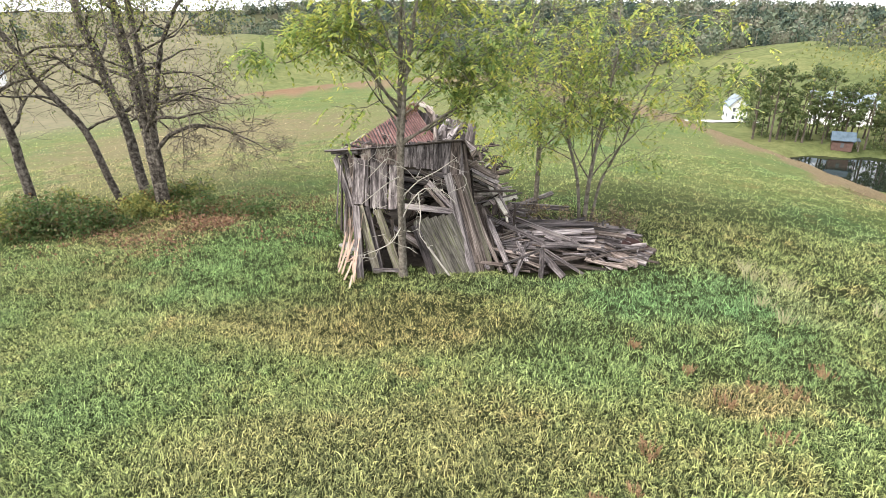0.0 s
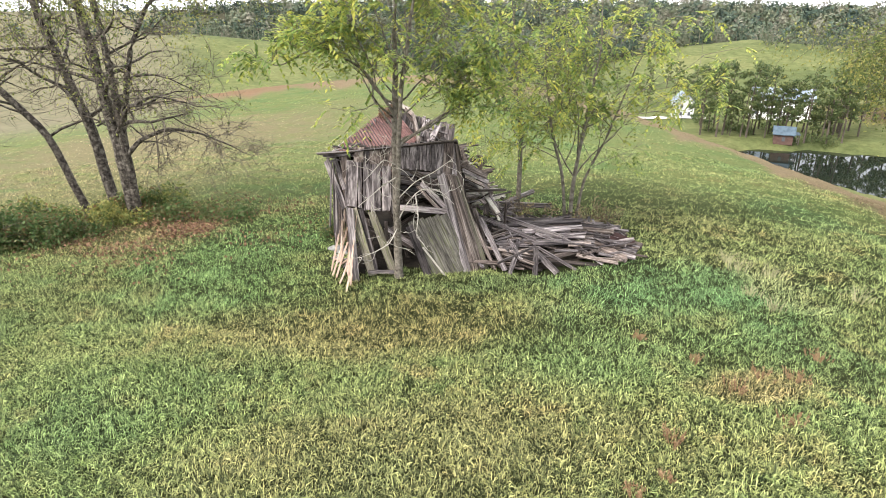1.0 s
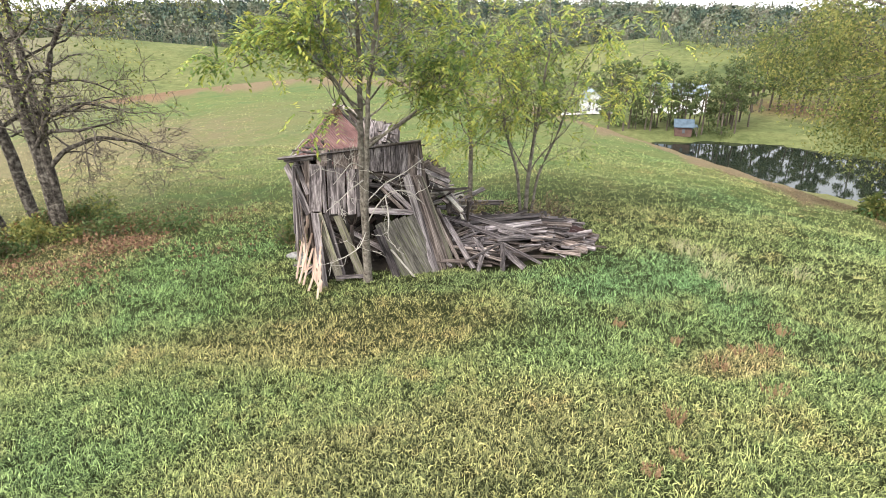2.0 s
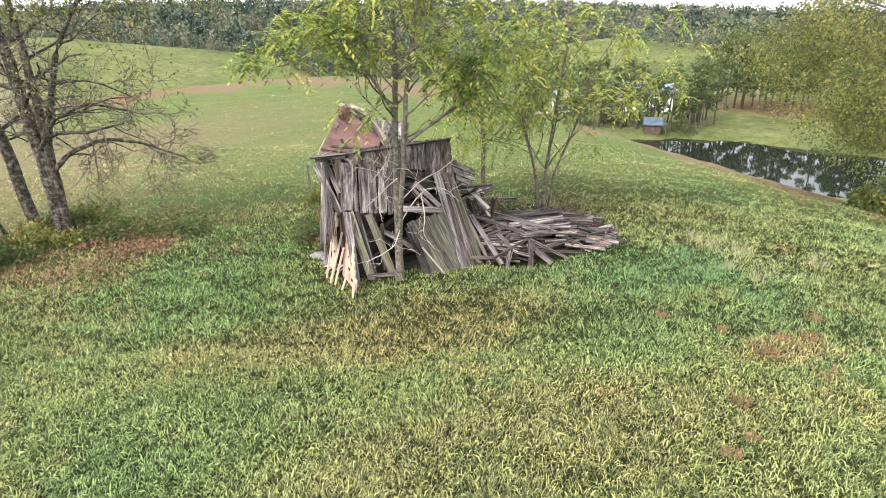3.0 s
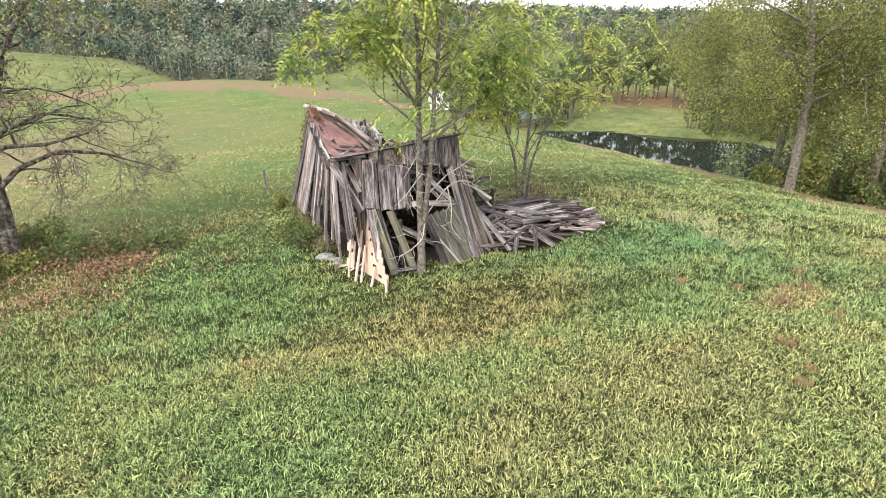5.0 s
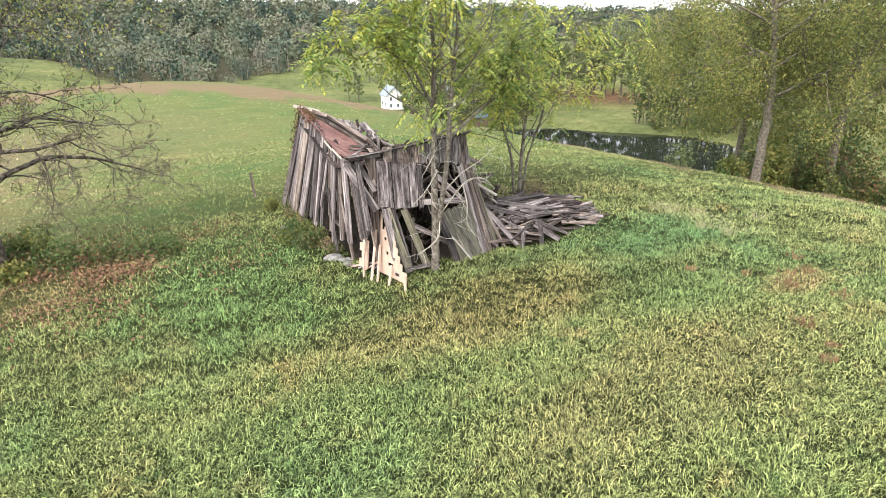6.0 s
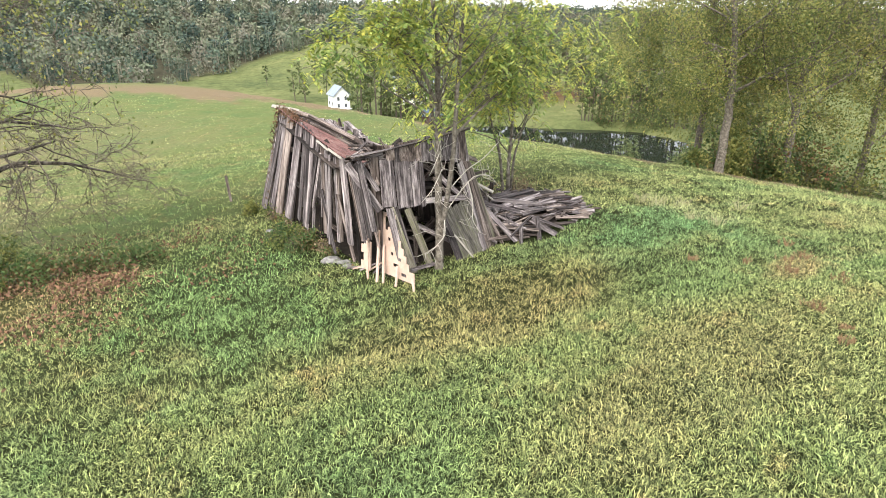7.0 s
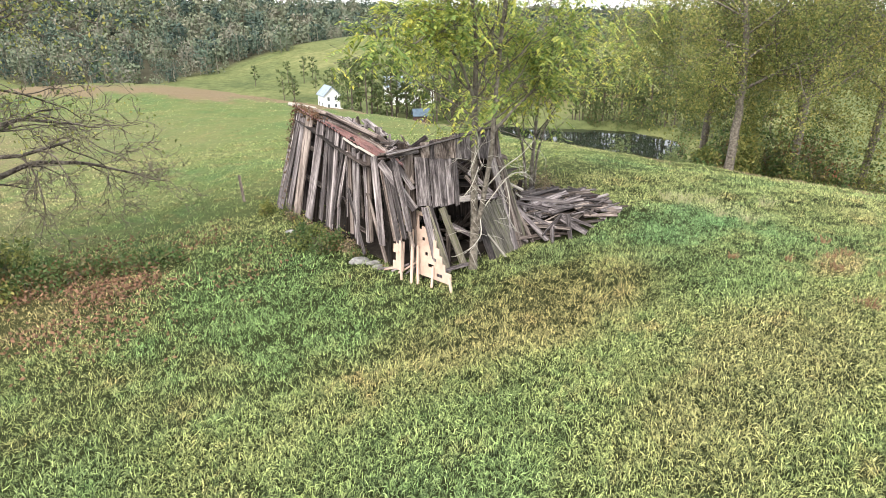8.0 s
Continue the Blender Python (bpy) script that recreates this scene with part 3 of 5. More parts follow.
def long_wall():
    r = random.Random(8)
    for i, (a, ha, b, hb, w) in enumerate(FAR_BOARDS + NEAR_BOARDS):
        out = Vector((-0.02 * (i % 3) - 0.01, 0, 0))
        plank(shed, wall_spot(a, ha + 0.03) + out, wall_spot(b, hb) + out * 2.5, w, 0.026, (-1, r.uniform(-0.25, 0.1), 0.2), M_BROWN if i in (4, 12, 16) else M_BARN)
    # narrow slats between and behind them
    for a, b, w in ((0.345, 0.30, 0.06), (0.275, 0.21, 0.06), (0.22, 0.165, 0.05), (0.175, 0.13, 0.06), (0.13, 0.095, 0.06), (0.085, 0.04, 0.07), (0.03, -0.035, 0.07), (-0.015, -0.09, 0.06), (-0.05, -0.13, 0.07)):
        plank(shed, wall_spot(a, 0.93 - 0.05 * r.random()) + Vector((0.03, 0, 0)), wall_spot(b, 0.18 + 0.2 * r.random()) + Vector((0.02, 0, 0)), w, 0.022, (-1, r.uniform(-0.5, 0.2), 0.1), r.choice((M_BARN, M_BROWN, M_BROWN)))
    # boards that have slipped across the others
    plank(shed, wall_spot(0.30, 0.90) + Vector((-0.05, 0, 0)), wall_spot(0.345, 0.30) + Vector((-0.10, 0, 0)), 0.07, 0.024, (-1, -0.2, 0.2))
    plank(shed, wall_spot(0.27, 0.55) + Vector((-0.08, 0, 0)), side_foot(0.10) + Vector((-0.16, 0, 0.02)), 0.09, 0.024, (-1, -0.2, 0.2))
    plank(shed, wall_spot(0.10, 0.62) + Vector((-0.07, 0, 0)), side_foot(-0.02) + Vector((-0.14, 0, 0.05)), 0.08, 0.024, (-1, -0.4, 0.2), M_BROWN)
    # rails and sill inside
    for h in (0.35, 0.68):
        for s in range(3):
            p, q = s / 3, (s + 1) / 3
            plank(shed, wall_spot(p, h) + Vector((0.09, 0, 0)), wall_spot(q, h) + Vector((0.09, 0, 0)), 0.11, 0.06, (-1, 0, 0), M_ROT_SHADE, "rail")
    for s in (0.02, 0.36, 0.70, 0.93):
        plank(shed, side_top(s) + Vector((0.14, 0, -0.05)), side_foot(s) + Vector((0.16, 0, -0.25)), 0.14, 0.13, (-1, 0, 0), M_ROT_SHADE, "post")
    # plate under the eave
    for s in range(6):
        plank(shed, side_top(s / 6) + Vector((0.10, 0, -0.16)), side_top((s + 1) / 6) + Vector((0.10, 0, -0.16)), 0.13, 0.09, (-1, 0, 0), M_ROT_SHADE, "wall_plate")


long_wall()

FALL = Vector((0.72, -2.0, -0.60))


def roof_spot(s, q):
    """On the roof slope: s along the eave, q down the run of the ribs towards the fallen middle."""
    return side_top(s) + Vector((-0.10, 0, 0.06)) + FALL * q


def metal_roof():
    """Ribbed sheets that fall from the eave into the broken middle; their near ends stop at the front roof."""
    bounds = (0.10, 0.34, 0.57, 0.79, 0.985)
    for k, (s0, s1) in enumerate(zip(bounds[:-1], bounds[1:])):
        nu, nv = 29, 14
        v, f = [], []
        for j in range(nv):
            for i in range(nu):
                s = s0 + (s1 - s0 + 0.012) * i / (nu - 1)
                reach = min(1.0, (6.05 * s - 0.02 * k) / 2.0)
                q = reach * j / (nv - 1)
                c = roof_spot(s, q)
                rib = (0.0, 0.0, 1.0, 1.0)[i % 4]
                c.z += 0.030 * rib + 0.006 * k - 0.05 * math.sin(math.pi * q) * math.sin(math.pi * s) + 0.03 * noise.noise(c * 1.3)
                v.append(c)
        for j in range(nv - 1):
            for i in range(nu - 1):
                a = j * nu + i
                f.append((a, a + 1, a + nu + 1, a + nu))
        top = len(v)
        v += [p - Vector((0, 0, 0.004)) for p in v]
        f += [tuple(k2 + top for k2 in q[::-1]) for q in f]
        me = mesh_of("roof_sheet", v, f, M_RUST)
        me.materials.append(M_RIB_LIT)
        # crest and one flank of each rib take the paler copy, painted as lit
        for i, p in enumerate(me.polygons):
            p.material_index = 1 if i % (nu - 1) % 4 in (1, 2) else 0
        part("roof_sheet", me, shed, "rusty red ribbed metal roof sheet")
    # bent pale drip edge along the sheets
    for s in (0.02, 0.16):
        plank(shed, side_top(s) + Vector((-0.15, 0, 0.05 + 0.02 * math.cos(9 * s))), side_top(s + 0.14) + Vector((-0.14, 0, 0.07)), 0.045, 0.015, (-1, 0, 0.4), M_DEAD, "roof_edge", "pale bent metal roof edge")
    r = random.Random(4)
    for i in range(10):
        s = 0.10 + i * 0.098
        reach = min(0.95, 6.05 * s / 2.0)
        plank(shed, side_top(s) + Vector((0.04, 0, -0.12)), roof_spot(s, reach) - Vector((0, 0, 0.20)), 0.07, 0.09, (0, -1, 0), M_ROT_SHADE, "rafter")
    # boards added under the sheets and over the fallen middle to block daylight
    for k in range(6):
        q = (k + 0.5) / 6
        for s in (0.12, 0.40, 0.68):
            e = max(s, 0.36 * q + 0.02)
            plank(shed, roof_spot(e, q) - Vector((0, 0, 0.26)), roof_spot(s + 0.30, q) - Vector((0, 0, 0.26)), 0.34, 0.02, (0, 0, 1), M_ROT_SHADE, "sheathing_board")
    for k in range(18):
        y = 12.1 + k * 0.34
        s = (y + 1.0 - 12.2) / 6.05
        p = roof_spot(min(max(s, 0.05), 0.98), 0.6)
        plank(shed, (p.x, y, p.z - 0.22), (0.66, y + r.uniform(-0.2, 0.2), 0.80 + r.uniform(-0.15, 0.1)), 0.40, 0.02, (0.3, 0, 1), M_ROT_SHADE, "sheathing_board")
    # far end boarded up to keep daylight out of the shed
    for k in range(14):
        x = -1.60 + k * 0.17
        plank(shed, (x + 0.85 - 0.04 * k, 18.22, 1.60 - 0.03 * k), (x, 17.80, gz(x, 17.80)), 0.16, 0.025, (0, -1, 0), M_BARN)
    # stubs of the far slope that stand above the broken middle
    for y, top, low, w in ((18.0, 1.50, 1.0, 0.09), (17.42, 1.53, 0.9, 0.15), (16.82, 1.55, 0.9, 0.09), (16.19, 1.52, 0.9, 0.10), (15.60, 1.50, 0.85, 0.15), (15.05, 1.40, 0.9, 0.06)):
        lean = r.uniform(-0.03, 0.10)
        plank(shed, (0.02, y + 0.05, low), (lean, y, top), w, 0.04, (-0.7, -0.9, 0), M_BARN, "rafter_stub")
    # two sagging timbers from the far peak down to the dip, and a third across
    for dz, dx, w, mm in ((0.0, 0.0, 0.10, M_BROWN), (-0.11, 0.05, 0.08, M_ROT_SHADE), (-0.22, 0.02, 0.09, M_BROWN)):
        pts = [Vector((-0.62 + dx, 18.75, 1.76 + dz * 0.4)), Vector((-0.28 + dx, 17.6, 1.62 + dz)), Vector((-0.20 + dx, 15.25, 1.36 + dz)), Vector((-0.30 + dx, 14.3, 1.17 + dz))]
        for a, b in zip(pts[:-1], pts[1:]):
            plank(shed, a, b, w, 0.06, (-1, 0, 0.3), mm, "ridge_board")
    plank(shed, (-0.95, 18.5, 1.84), (-0.30, 18.2, 1.66), 0.10, 0.05, (0, -1, 0.4), M_DEAD, "ridge_board")
    # pale boards left over the hole
    plank(shed, (-0.12, 15.9, 1.32), (0.12, 17.3, 1.50), 0.15, 0.03, (-0.3, -0.6, 1), M_BARN, "roof_board")
    plank(shed, (0.13, 15.4, 1.32), (0.44, 16.9, 1.46), 0.19, 0.03, (-0.3, -0.6, 1), M_BARN, "roof_board")
    plank(shed, (0.02, 16.6, 1.40), (0.62, 16.3, 1.30), 0.08, 0.03, (0, -0.4, 1), M_BARN, "roof_board")
    # front eave: a thin overhanging edge over layered, broken boards
    a, b = Vector((-2.30, 11.62, 1.86)), Vector((0.36, 11.60, 2.08))
    for dz, dy, w, mm in ((0.020, -0.03, 0.12, M_BARN), (0.000, 0.00, 0.16, M_ROT_SHADE), (-0.026, 0.03, 0.08, M_ROT_SHADE)):
        cut = [a, a.lerp(b, 0.30) + Vector((0, 0, -0.018)), a.lerp(b, 0.66) + Vector((0, 0, -0.012)), b]
        for i, (p, q) in enumerate(zip(cut[:-1], cut[1:])):
            plank(shed, p + Vector((0.10 * dy, dy, dz)), q + Vector((0.04, dy, dz)), w, 0.013, (0, 0.12, 1), M_BROWN if mm is M_BARN and i == 2 else mm, "eave_board")
    # broken ends of roofing at the low corner
    for i in range(11):
        p = Vector((-1.90 + r.uniform(-0.22, 0.35), 11.7 + r.uniform(0.0, 0.85), 1.80 + r.uniform(-0.10, 0.09)))
        d = Vector((r.uniform(0.3, 1.0), r.uniform(-0.6, 0.5), r.uniform(-0.12, 0.18))).normalized() * r.uniform(0.2, 0.5)
        plank(shed, p - d * 0.5, p + d * 0.5, r.uniform(0.04, 0.10), 0.018, (0, -0.2, 1), r.choice((M_BROWN, M_BARN, M_ROT_SHADE, M_ROT_SHADE)), "roof_scrap")
    # roofing boards that fall back from the eave
    for i in range(10):
        q = 0.08 + 0.90 * i / 9
        p0 = a.lerp(b, q) + Vector((0, 0.12, -0.03))
        p1 = Vector((-1.9 + 2.5 * q, 12.9 + 0.2 * (i % 2), 1.52 - 0.25 * q))
        plank(shed, p0, p1, 0.31, 0.02, (0, 0, 1), M_BROWN, "roof_board")
    # fallen slope beyond the ridge: jumbled boards over a dark slope
    for i in range(95):
        base = Vector((r.uniform(0.35, 1.5), r.uniform(12.0, 17.6), 0))
        base.z = 1.34 - 0.80 * (base.x - 0.35) - r.uniform(0, 0.35)
        d = Vector((r.uniform(-0.4, 1.0), r.uniform(-0.9, 0.9), r.uniform(-0.6, 0.3))).normalized() * r.uniform(0.4, 1.3)
        plank(shed, base - d * 0.5, base + d * 0.5, r.uniform(0.05, 0.14), 0.03, (r.uniform(-1, 1), r.uniform(-1, 0.4), 1), r.choice((M_BARN, M_DEAD, M_BROWN, M_ROT_SHADE, M_ROT_SHADE)))
    # broken frames that hang at the fallen end
    for i in range(5):
        plank(shed, (0.48 + 0.04 * i, 12.3 + 0.34 * i, 1.50 - 0.20 * i), (1.10 + 0.08 * i, 12.1 + 0.36 * i, 1.22 - 0.22 * i), 0.18, 0.03, (0.3, -0.5, 1), M_BARN if i % 2 else M_BROWN)
        plank(shed, (0.5, 12.4 + 0.3 * i, 1.35 - 0.1 * i), (0.9 + 0.1 * i, 12.1 + 0.3 * i, -0.4), 0.09, 0.05, (0, -1, 0), M_BROWN, "post")
    plank(shed, (0.95, 12.6, 1.25), (1.75, 11.9, -0.30), 0.05, 0.03, (0, -1, 0), M_BARN)
    plank(shed, (1.05, 13.0, 1.15), (1.35, 12.6, -0.35), 0.05, 0.04, (0, -1, 0), M_BROWN)


metal_roof()


def inside():
    """The inside, its shade painted into the timber: far wall that shuts out daylight, floor of rubbish, fallen timber.
    """
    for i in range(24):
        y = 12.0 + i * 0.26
        plank(shed, (0.60, y, 1.30 - 0.02 * i), (0.75, y, gz(0.75, y)), 0.29, 0.025, (-1, 0, 0), M_ROT_SHADE)
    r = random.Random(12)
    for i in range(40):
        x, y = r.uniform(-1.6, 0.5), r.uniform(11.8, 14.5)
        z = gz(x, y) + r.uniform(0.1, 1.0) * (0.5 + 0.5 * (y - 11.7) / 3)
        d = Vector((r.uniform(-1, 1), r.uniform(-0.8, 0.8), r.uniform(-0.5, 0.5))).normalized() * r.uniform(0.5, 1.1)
        plank(shed, Vector((x, y, z)) - d * 0.5, Vector((x, y, z)) + d * 0.5, r.uniform(0.06, 0.15), 0.03, (0.2, -0.6, 1), r.choice((M_BROWN, M_ROT_SHADE, M_ROT_SHADE)))
    part("dirt_floor", mesh_of("dirt_floor", [(-1.8, 11.3, gz(-1.8, 11.3) + 0.03), (0.7, 11.3, gz(0.7, 11.3) + 0.03), (0.7, 17.5, gz(0.7, 17.5) + 0.06), (-1.7, 17.5, gz(-1.7, 17.5) + 0.06)], [(0, 1, 2, 3)], M_DIRT_SHADE), shed, "bare dirt floor with rubbish, painted darker for shade")


inside()


# ---- heap of fallen boards beside the shed ----
heap = thing("board_heap", (2.6, 12.2, gz(2.6, 12.2)), "low heap of grey and brown weathered boards in the grass", "board heap")


def heap_top(x, y):
    u = (x - 2.45) / 2.15
    v = (y - 12.35 - 0.10 * (x - 2.5)) / 1.80
    q = max(0.0, 1 - u * u * 0.9 - v * v)
    return gz(x, y) + 0.05 + 0.40 * q ** 0.7


def build_heap():
    r = random.Random(21)
    # made-up dark mound that fills the gaps under the boards with painted shade
    n = 28
    v, f = [], []
    for j in range(7):
        for i in range(n):
            a = 2 * math.pi * i / n
            k = j / 6
            x, y = 2.35 + 1.65 * k * math.cos(a), 12.45 + 1.35 * k * math.sin(a) + 0.16 * k * math.cos(a)
            v.append((x, y, max(heap_top(x, y) - 0.25, gz(x, y) - 0.02) + 0.03 * r.random() - 0.06 * k))
    for j in range(6):
        for i in range(n):
            f.append((j * n + i, j * n + (i + 1) % n, (j + 1) * n + (i + 1) % n, (j + 1) * n + i))
    part("debris", mesh_of("debris", v, [q[::-1] for q in f], M_DIRT_SHADE), heap, "dark mound added under the boards, shade painted into it")
    # long boards that slid off the roof: most lie along the heap, tipped out towards its end
    for i in range(330):
        x, y = r.uniform(0.8, 4.3), r.uniform(11.0, 14.1)
        u = (x - 2.45) / 2.15
        w_ = (y - 12.35 - 0.10 * (x - 2.5)) / 1.80
        if u * u + w_ * w_ > 0.92:
            continue
        a = r.gauss(-0.30, 0.30) if r.random() < 0.72 else r.uniform(0.2, 2.4)
        d = Vector((math.cos(a), math.sin(a), 0)) * r.choice((0.4, 0.7, 1.0, 1.4)) * (0.7 if x > 3.4 else 1)
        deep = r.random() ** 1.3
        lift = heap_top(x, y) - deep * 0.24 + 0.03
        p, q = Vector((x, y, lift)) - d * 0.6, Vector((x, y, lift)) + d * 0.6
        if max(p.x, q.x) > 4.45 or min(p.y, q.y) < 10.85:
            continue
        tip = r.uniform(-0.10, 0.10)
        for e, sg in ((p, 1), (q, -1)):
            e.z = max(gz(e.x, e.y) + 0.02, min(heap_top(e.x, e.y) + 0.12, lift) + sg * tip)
        # deeper boards take the darkened timber, painting shade between the upper ones
        m = r.choice((M_BARN, M_BARN, M_BARN, M_BROWN)) if deep < 0.45 else r.choice((M_BROWN, M_ROT_SHADE, M_ROT_SHADE))
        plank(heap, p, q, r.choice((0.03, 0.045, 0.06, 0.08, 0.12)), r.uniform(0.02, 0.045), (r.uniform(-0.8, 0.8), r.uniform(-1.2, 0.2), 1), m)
    # boards that stand or lean at the heap's near edge
    g = lambda x, y, z=0.0: (x, y, gz(x, y) + z)
    plank(heap, g(1.94, 10.97, 0.55), g(1.92, 10.83, -0.05), 0.10, 0.05)
    plank(heap, g(1.56, 11.05, 0.32), g(1.40, 10.9, -0.03), 0.09, 0.04)
    plank(heap, g(2.00, 11.20, 0.50), g(1.20, 11.0, 0.22), 0.05, 0.03)
    plank(heap, g(2.05, 11.25, 0.45), g(2.75, 10.85, 0.03), 0.06, 0.04)
    plank(heap, g(1.98, 11.2, 0.40), g(2.35, 10.75, 0.05), 0.13, 0.05)
    plank(heap, g(0.95, 11.9, 0.95), g(1.35, 11.0, 0.05), 0.11, 0.04)
    plank(heap, g(0.85, 12.1, 1.1), g(1.15, 11.25, 0.05), 0.08, 0.04, material=M_BROWN)
    plank(heap, g(0.9, 12.3, 0.9), g(2.1, 11.7, 0.42), 0.08, 0.04)
    plank(heap, g(1.3, 12.9, 0.75), g(2.6, 11.5, 0.50), 0.09, 0.04)
    plank(heap, g(1.6, 12.5, 0.55), g(3.3, 12.45, 0.52), 0.10, 0.04, (0, -0.7, 1))
    plank(heap, g(1.7, 12.9, 0.52), g(3.5, 13.0, 0.42), 0.10, 0.05, (0, -0.7, 1))
    plank(heap, g(1.9, 12.0, 0.52), g(3.2, 12.1, 0.50), 0.13, 0.04, (0, -0.7, 1))
    plank(heap, g(2.0, 11.5, 0.42), g(3.3, 11.5, 0.30), 0.07, 0.04, (0, -0.7, 1))
    plank(heap, g(2.6, 11.8, 0.45), g(3.35, 11.0, 0.03), 0.09, 0.04)
    plank(heap, g(2.95, 11.9, 0.40), g(3.9, 11.1, 0.05), 0.20, 0.05, (0, -0.6, 1), M_BROWN)
    plank(heap, g(3.2, 12.2, 0.40), g(4.2, 11.45, 0.06), 0.17, 0.05, (0, -0.6, 1), M_BARN)
    plank(heap, g(3.0, 12.9, 0.45), g(4.45, 11.75, 0.12), 0.13, 0.05, (0, -0.6, 1), M_BROWN)
    plank(heap, g(1.7, 15.0, 0.30), g(3.3, 15.1, 0.28), 0.13, 0.09)
    plank(heap, g(2.0, 15.2, 0.30), g(3.0, 16.0, 0.42), 0.13, 0.06, (0, -0.7, 1))
    plank(heap, g(1.2, 13.9, 0.55), g(2.4, 14.6, 0.30), 0.10, 0.05)
    plank(heap, g(1.4, 14.6, 0.35), g(2.0, 13.9, 0.40), 0.10, 0.05)
    # bent scrap of red sheet in the heap's end
    for k, (a, b, w) in enumerate((((3.72, 11.75, 0.30), (4.15, 11.60, 0.16), 0.22), ((3.85, 11.95, 0.34), (4.3, 11.8, 0.16), 0.18))):
        plank(heap, g(*a), g(*b), w, 0.012, (0.2, -0.9, 0.7), M_RUST, "metal_scrap", "bent rusty red metal scrap")


build_heap()


# ---- raw plywood cut-outs propped on the corner ----
def cutout(name, base, right, up, out, cols, widths, gaps):
    """A plywood sheet cut to a stepped outline: a first and last cell for each row, and cells cut out of it."""
    bm = bmesh.new()
    rows = len(widths)
    base, right, up, out = Vector(base), Vector(right), Vector(up), Vector(out)
    keep = {(i, j) for j, (lo, hi) in enumerate(widths) for i in range(lo, hi) if (i, j) not in gaps}
    verts = {}

    def vert(i, j, s):
        if (i, j, s) not in verts:
            verts[(i, j, s)] = bm.verts.new(base + right * (i / cols) + up * (j / rows) + out * s)
        return verts[(i, j, s)]

    for (i, j) in sorted(keep):
        for s in (0, 1):
            q = [vert(i, j, s), vert(i + 1, j, s), vert(i + 1, j + 1, s), vert(i, j + 1, s)]
            bm.faces.new(q if s == 0 else q[::-1])
        for di, dj, c in ((-1, 0, ((0, 0), (0, 1))), (1, 0, ((1, 1), (1, 0))), (0, -1, ((1, 0), (0, 0))), (0, 1, ((0, 1), (1, 1)))):
            if (i + di, j + dj) not in keep:
                (a, b), (c2, d) = c
                bm.faces.new([vert(i + a, j + b, 0), vert(i + c2, j + d, 0), vert(i + c2, j + d, 1), vert(i + a, j + b, 1)])
    me = bpy.data.meshes.new(name)
    bm.normal_update()
    bm.to_mesh(me)
    bm.free()
    me.materials.append(M_PINK)
    return me


def pink_props():
    z0 = gz(-1.8, 10.6)
    a = thing("plywood_cutout", (-1.75, 10.6, z0), "raw pinkish plywood sheet, stepped and holed, leaning on the shed", "plywood sheet", "plywood cut-outs")
    # broad sheet, its stair-cut edge towards the open meadow
    steps = ((0, 12), (0, 12), (0, 12), (0, 10), (0, 10), (0, 9), (0, 9), (0, 8), (0, 8), (0, 7), (0, 7), (0, 6), (0, 6), (0, 6), (0, 5), (0, 5), (0, 5), (0, 5))
    gaps = {(4, 3), (5, 3), (3, 6), (3, 7), (6, 5), (7, 1), (8, 1), (2, 9), (2, 10), (5, 8), (4, 11), (4, 12), (1, 13), (1, 14), (2, 14), (2, 15), (3, 14), (1, 16), (2, 16), (3, 16), (1, 15), (3, 15)} - {(2, 9), (5, 8), (4, 11), (3, 7)}
    me = cutout("sheet", (-1.87, 11.40, z0 + 0.08), Vector((0.15, -0.84, 0.0)), Vector((0.22, 0.30, 1.14)), (0.016, 0.005, 0), 12, steps, gaps)
    part("sheet", me, a)
    plank(a, (-1.80, 11.62, z0 + 0.90), (-2.12, 11.25, z0), 0.05, 0.03, (-1, -0.3, 0), M_PINK, "prop")
    plank(a, (-1.80, 11.45, z0 + 0.62), (-2.04, 11.15, z0), 0.045, 0.03, (-1, -0.3, 0), M_PINK, "prop")
    plank(a, (-1.80, 11.00, z0 + 0.34), (-1.95, 10.85, z0), 0.04, 0.03, (-1, -0.3, 0), M_PINK, "prop")
    plank(a, (-1.73, 10.60, z0 + 0.22), (-1.80, 10.46, z0), 0.045, 0.03, (-1, -0.3, 0), M_PINK, "prop")
    b = thing("plywood_cutout", (-1.98, 11.5, z0), "narrow raw plywood strip with notched edge, leaning behind another", "plywood sheet", "plywood cut-outs")
    notched = ((0, 4), (0, 4), (1, 4), (1, 4), (0, 4), (0, 4), (1, 4), (1, 3), (0, 3), (0, 3), (1, 3), (1, 4), (1, 4), (1, 3))
    me = cutout("sheet", (-2.06, 11.95, z0 + 0.05), Vector((0.07, -0.26, 0)), Vector((0.16, 0.12, 1.14)), (0.016, 0.005, 0), 4, notched, {(2, 4), (2, 8), (1, 11)})
    part("sheet", me, b)
    plank(b, (-1.92, 11.85, z0 + 0.95), (-2.18, 11.50, z0), 0.045, 0.03, (-1, -0.3, 0), M_PINK, "prop")
    for i in range(5):
        c = thing("board_offcut", (-2.1, 11.8, z0), "short raw and grey board offcut on the grass beside the shed", "board", "offcuts by the corner")
        x, y = -2.22 + 0.07 * i, 12.25 - 0.14 * i
        plank(c, (x, y, gz(x, y) + 0.04), (x + 0.22, y - 0.30, gz(x, y) + 0.10 + 0.06 * i), 0.06, 0.03, (0, 0, 1), M_PINK if i % 2 else M_BARN)


pink_props()


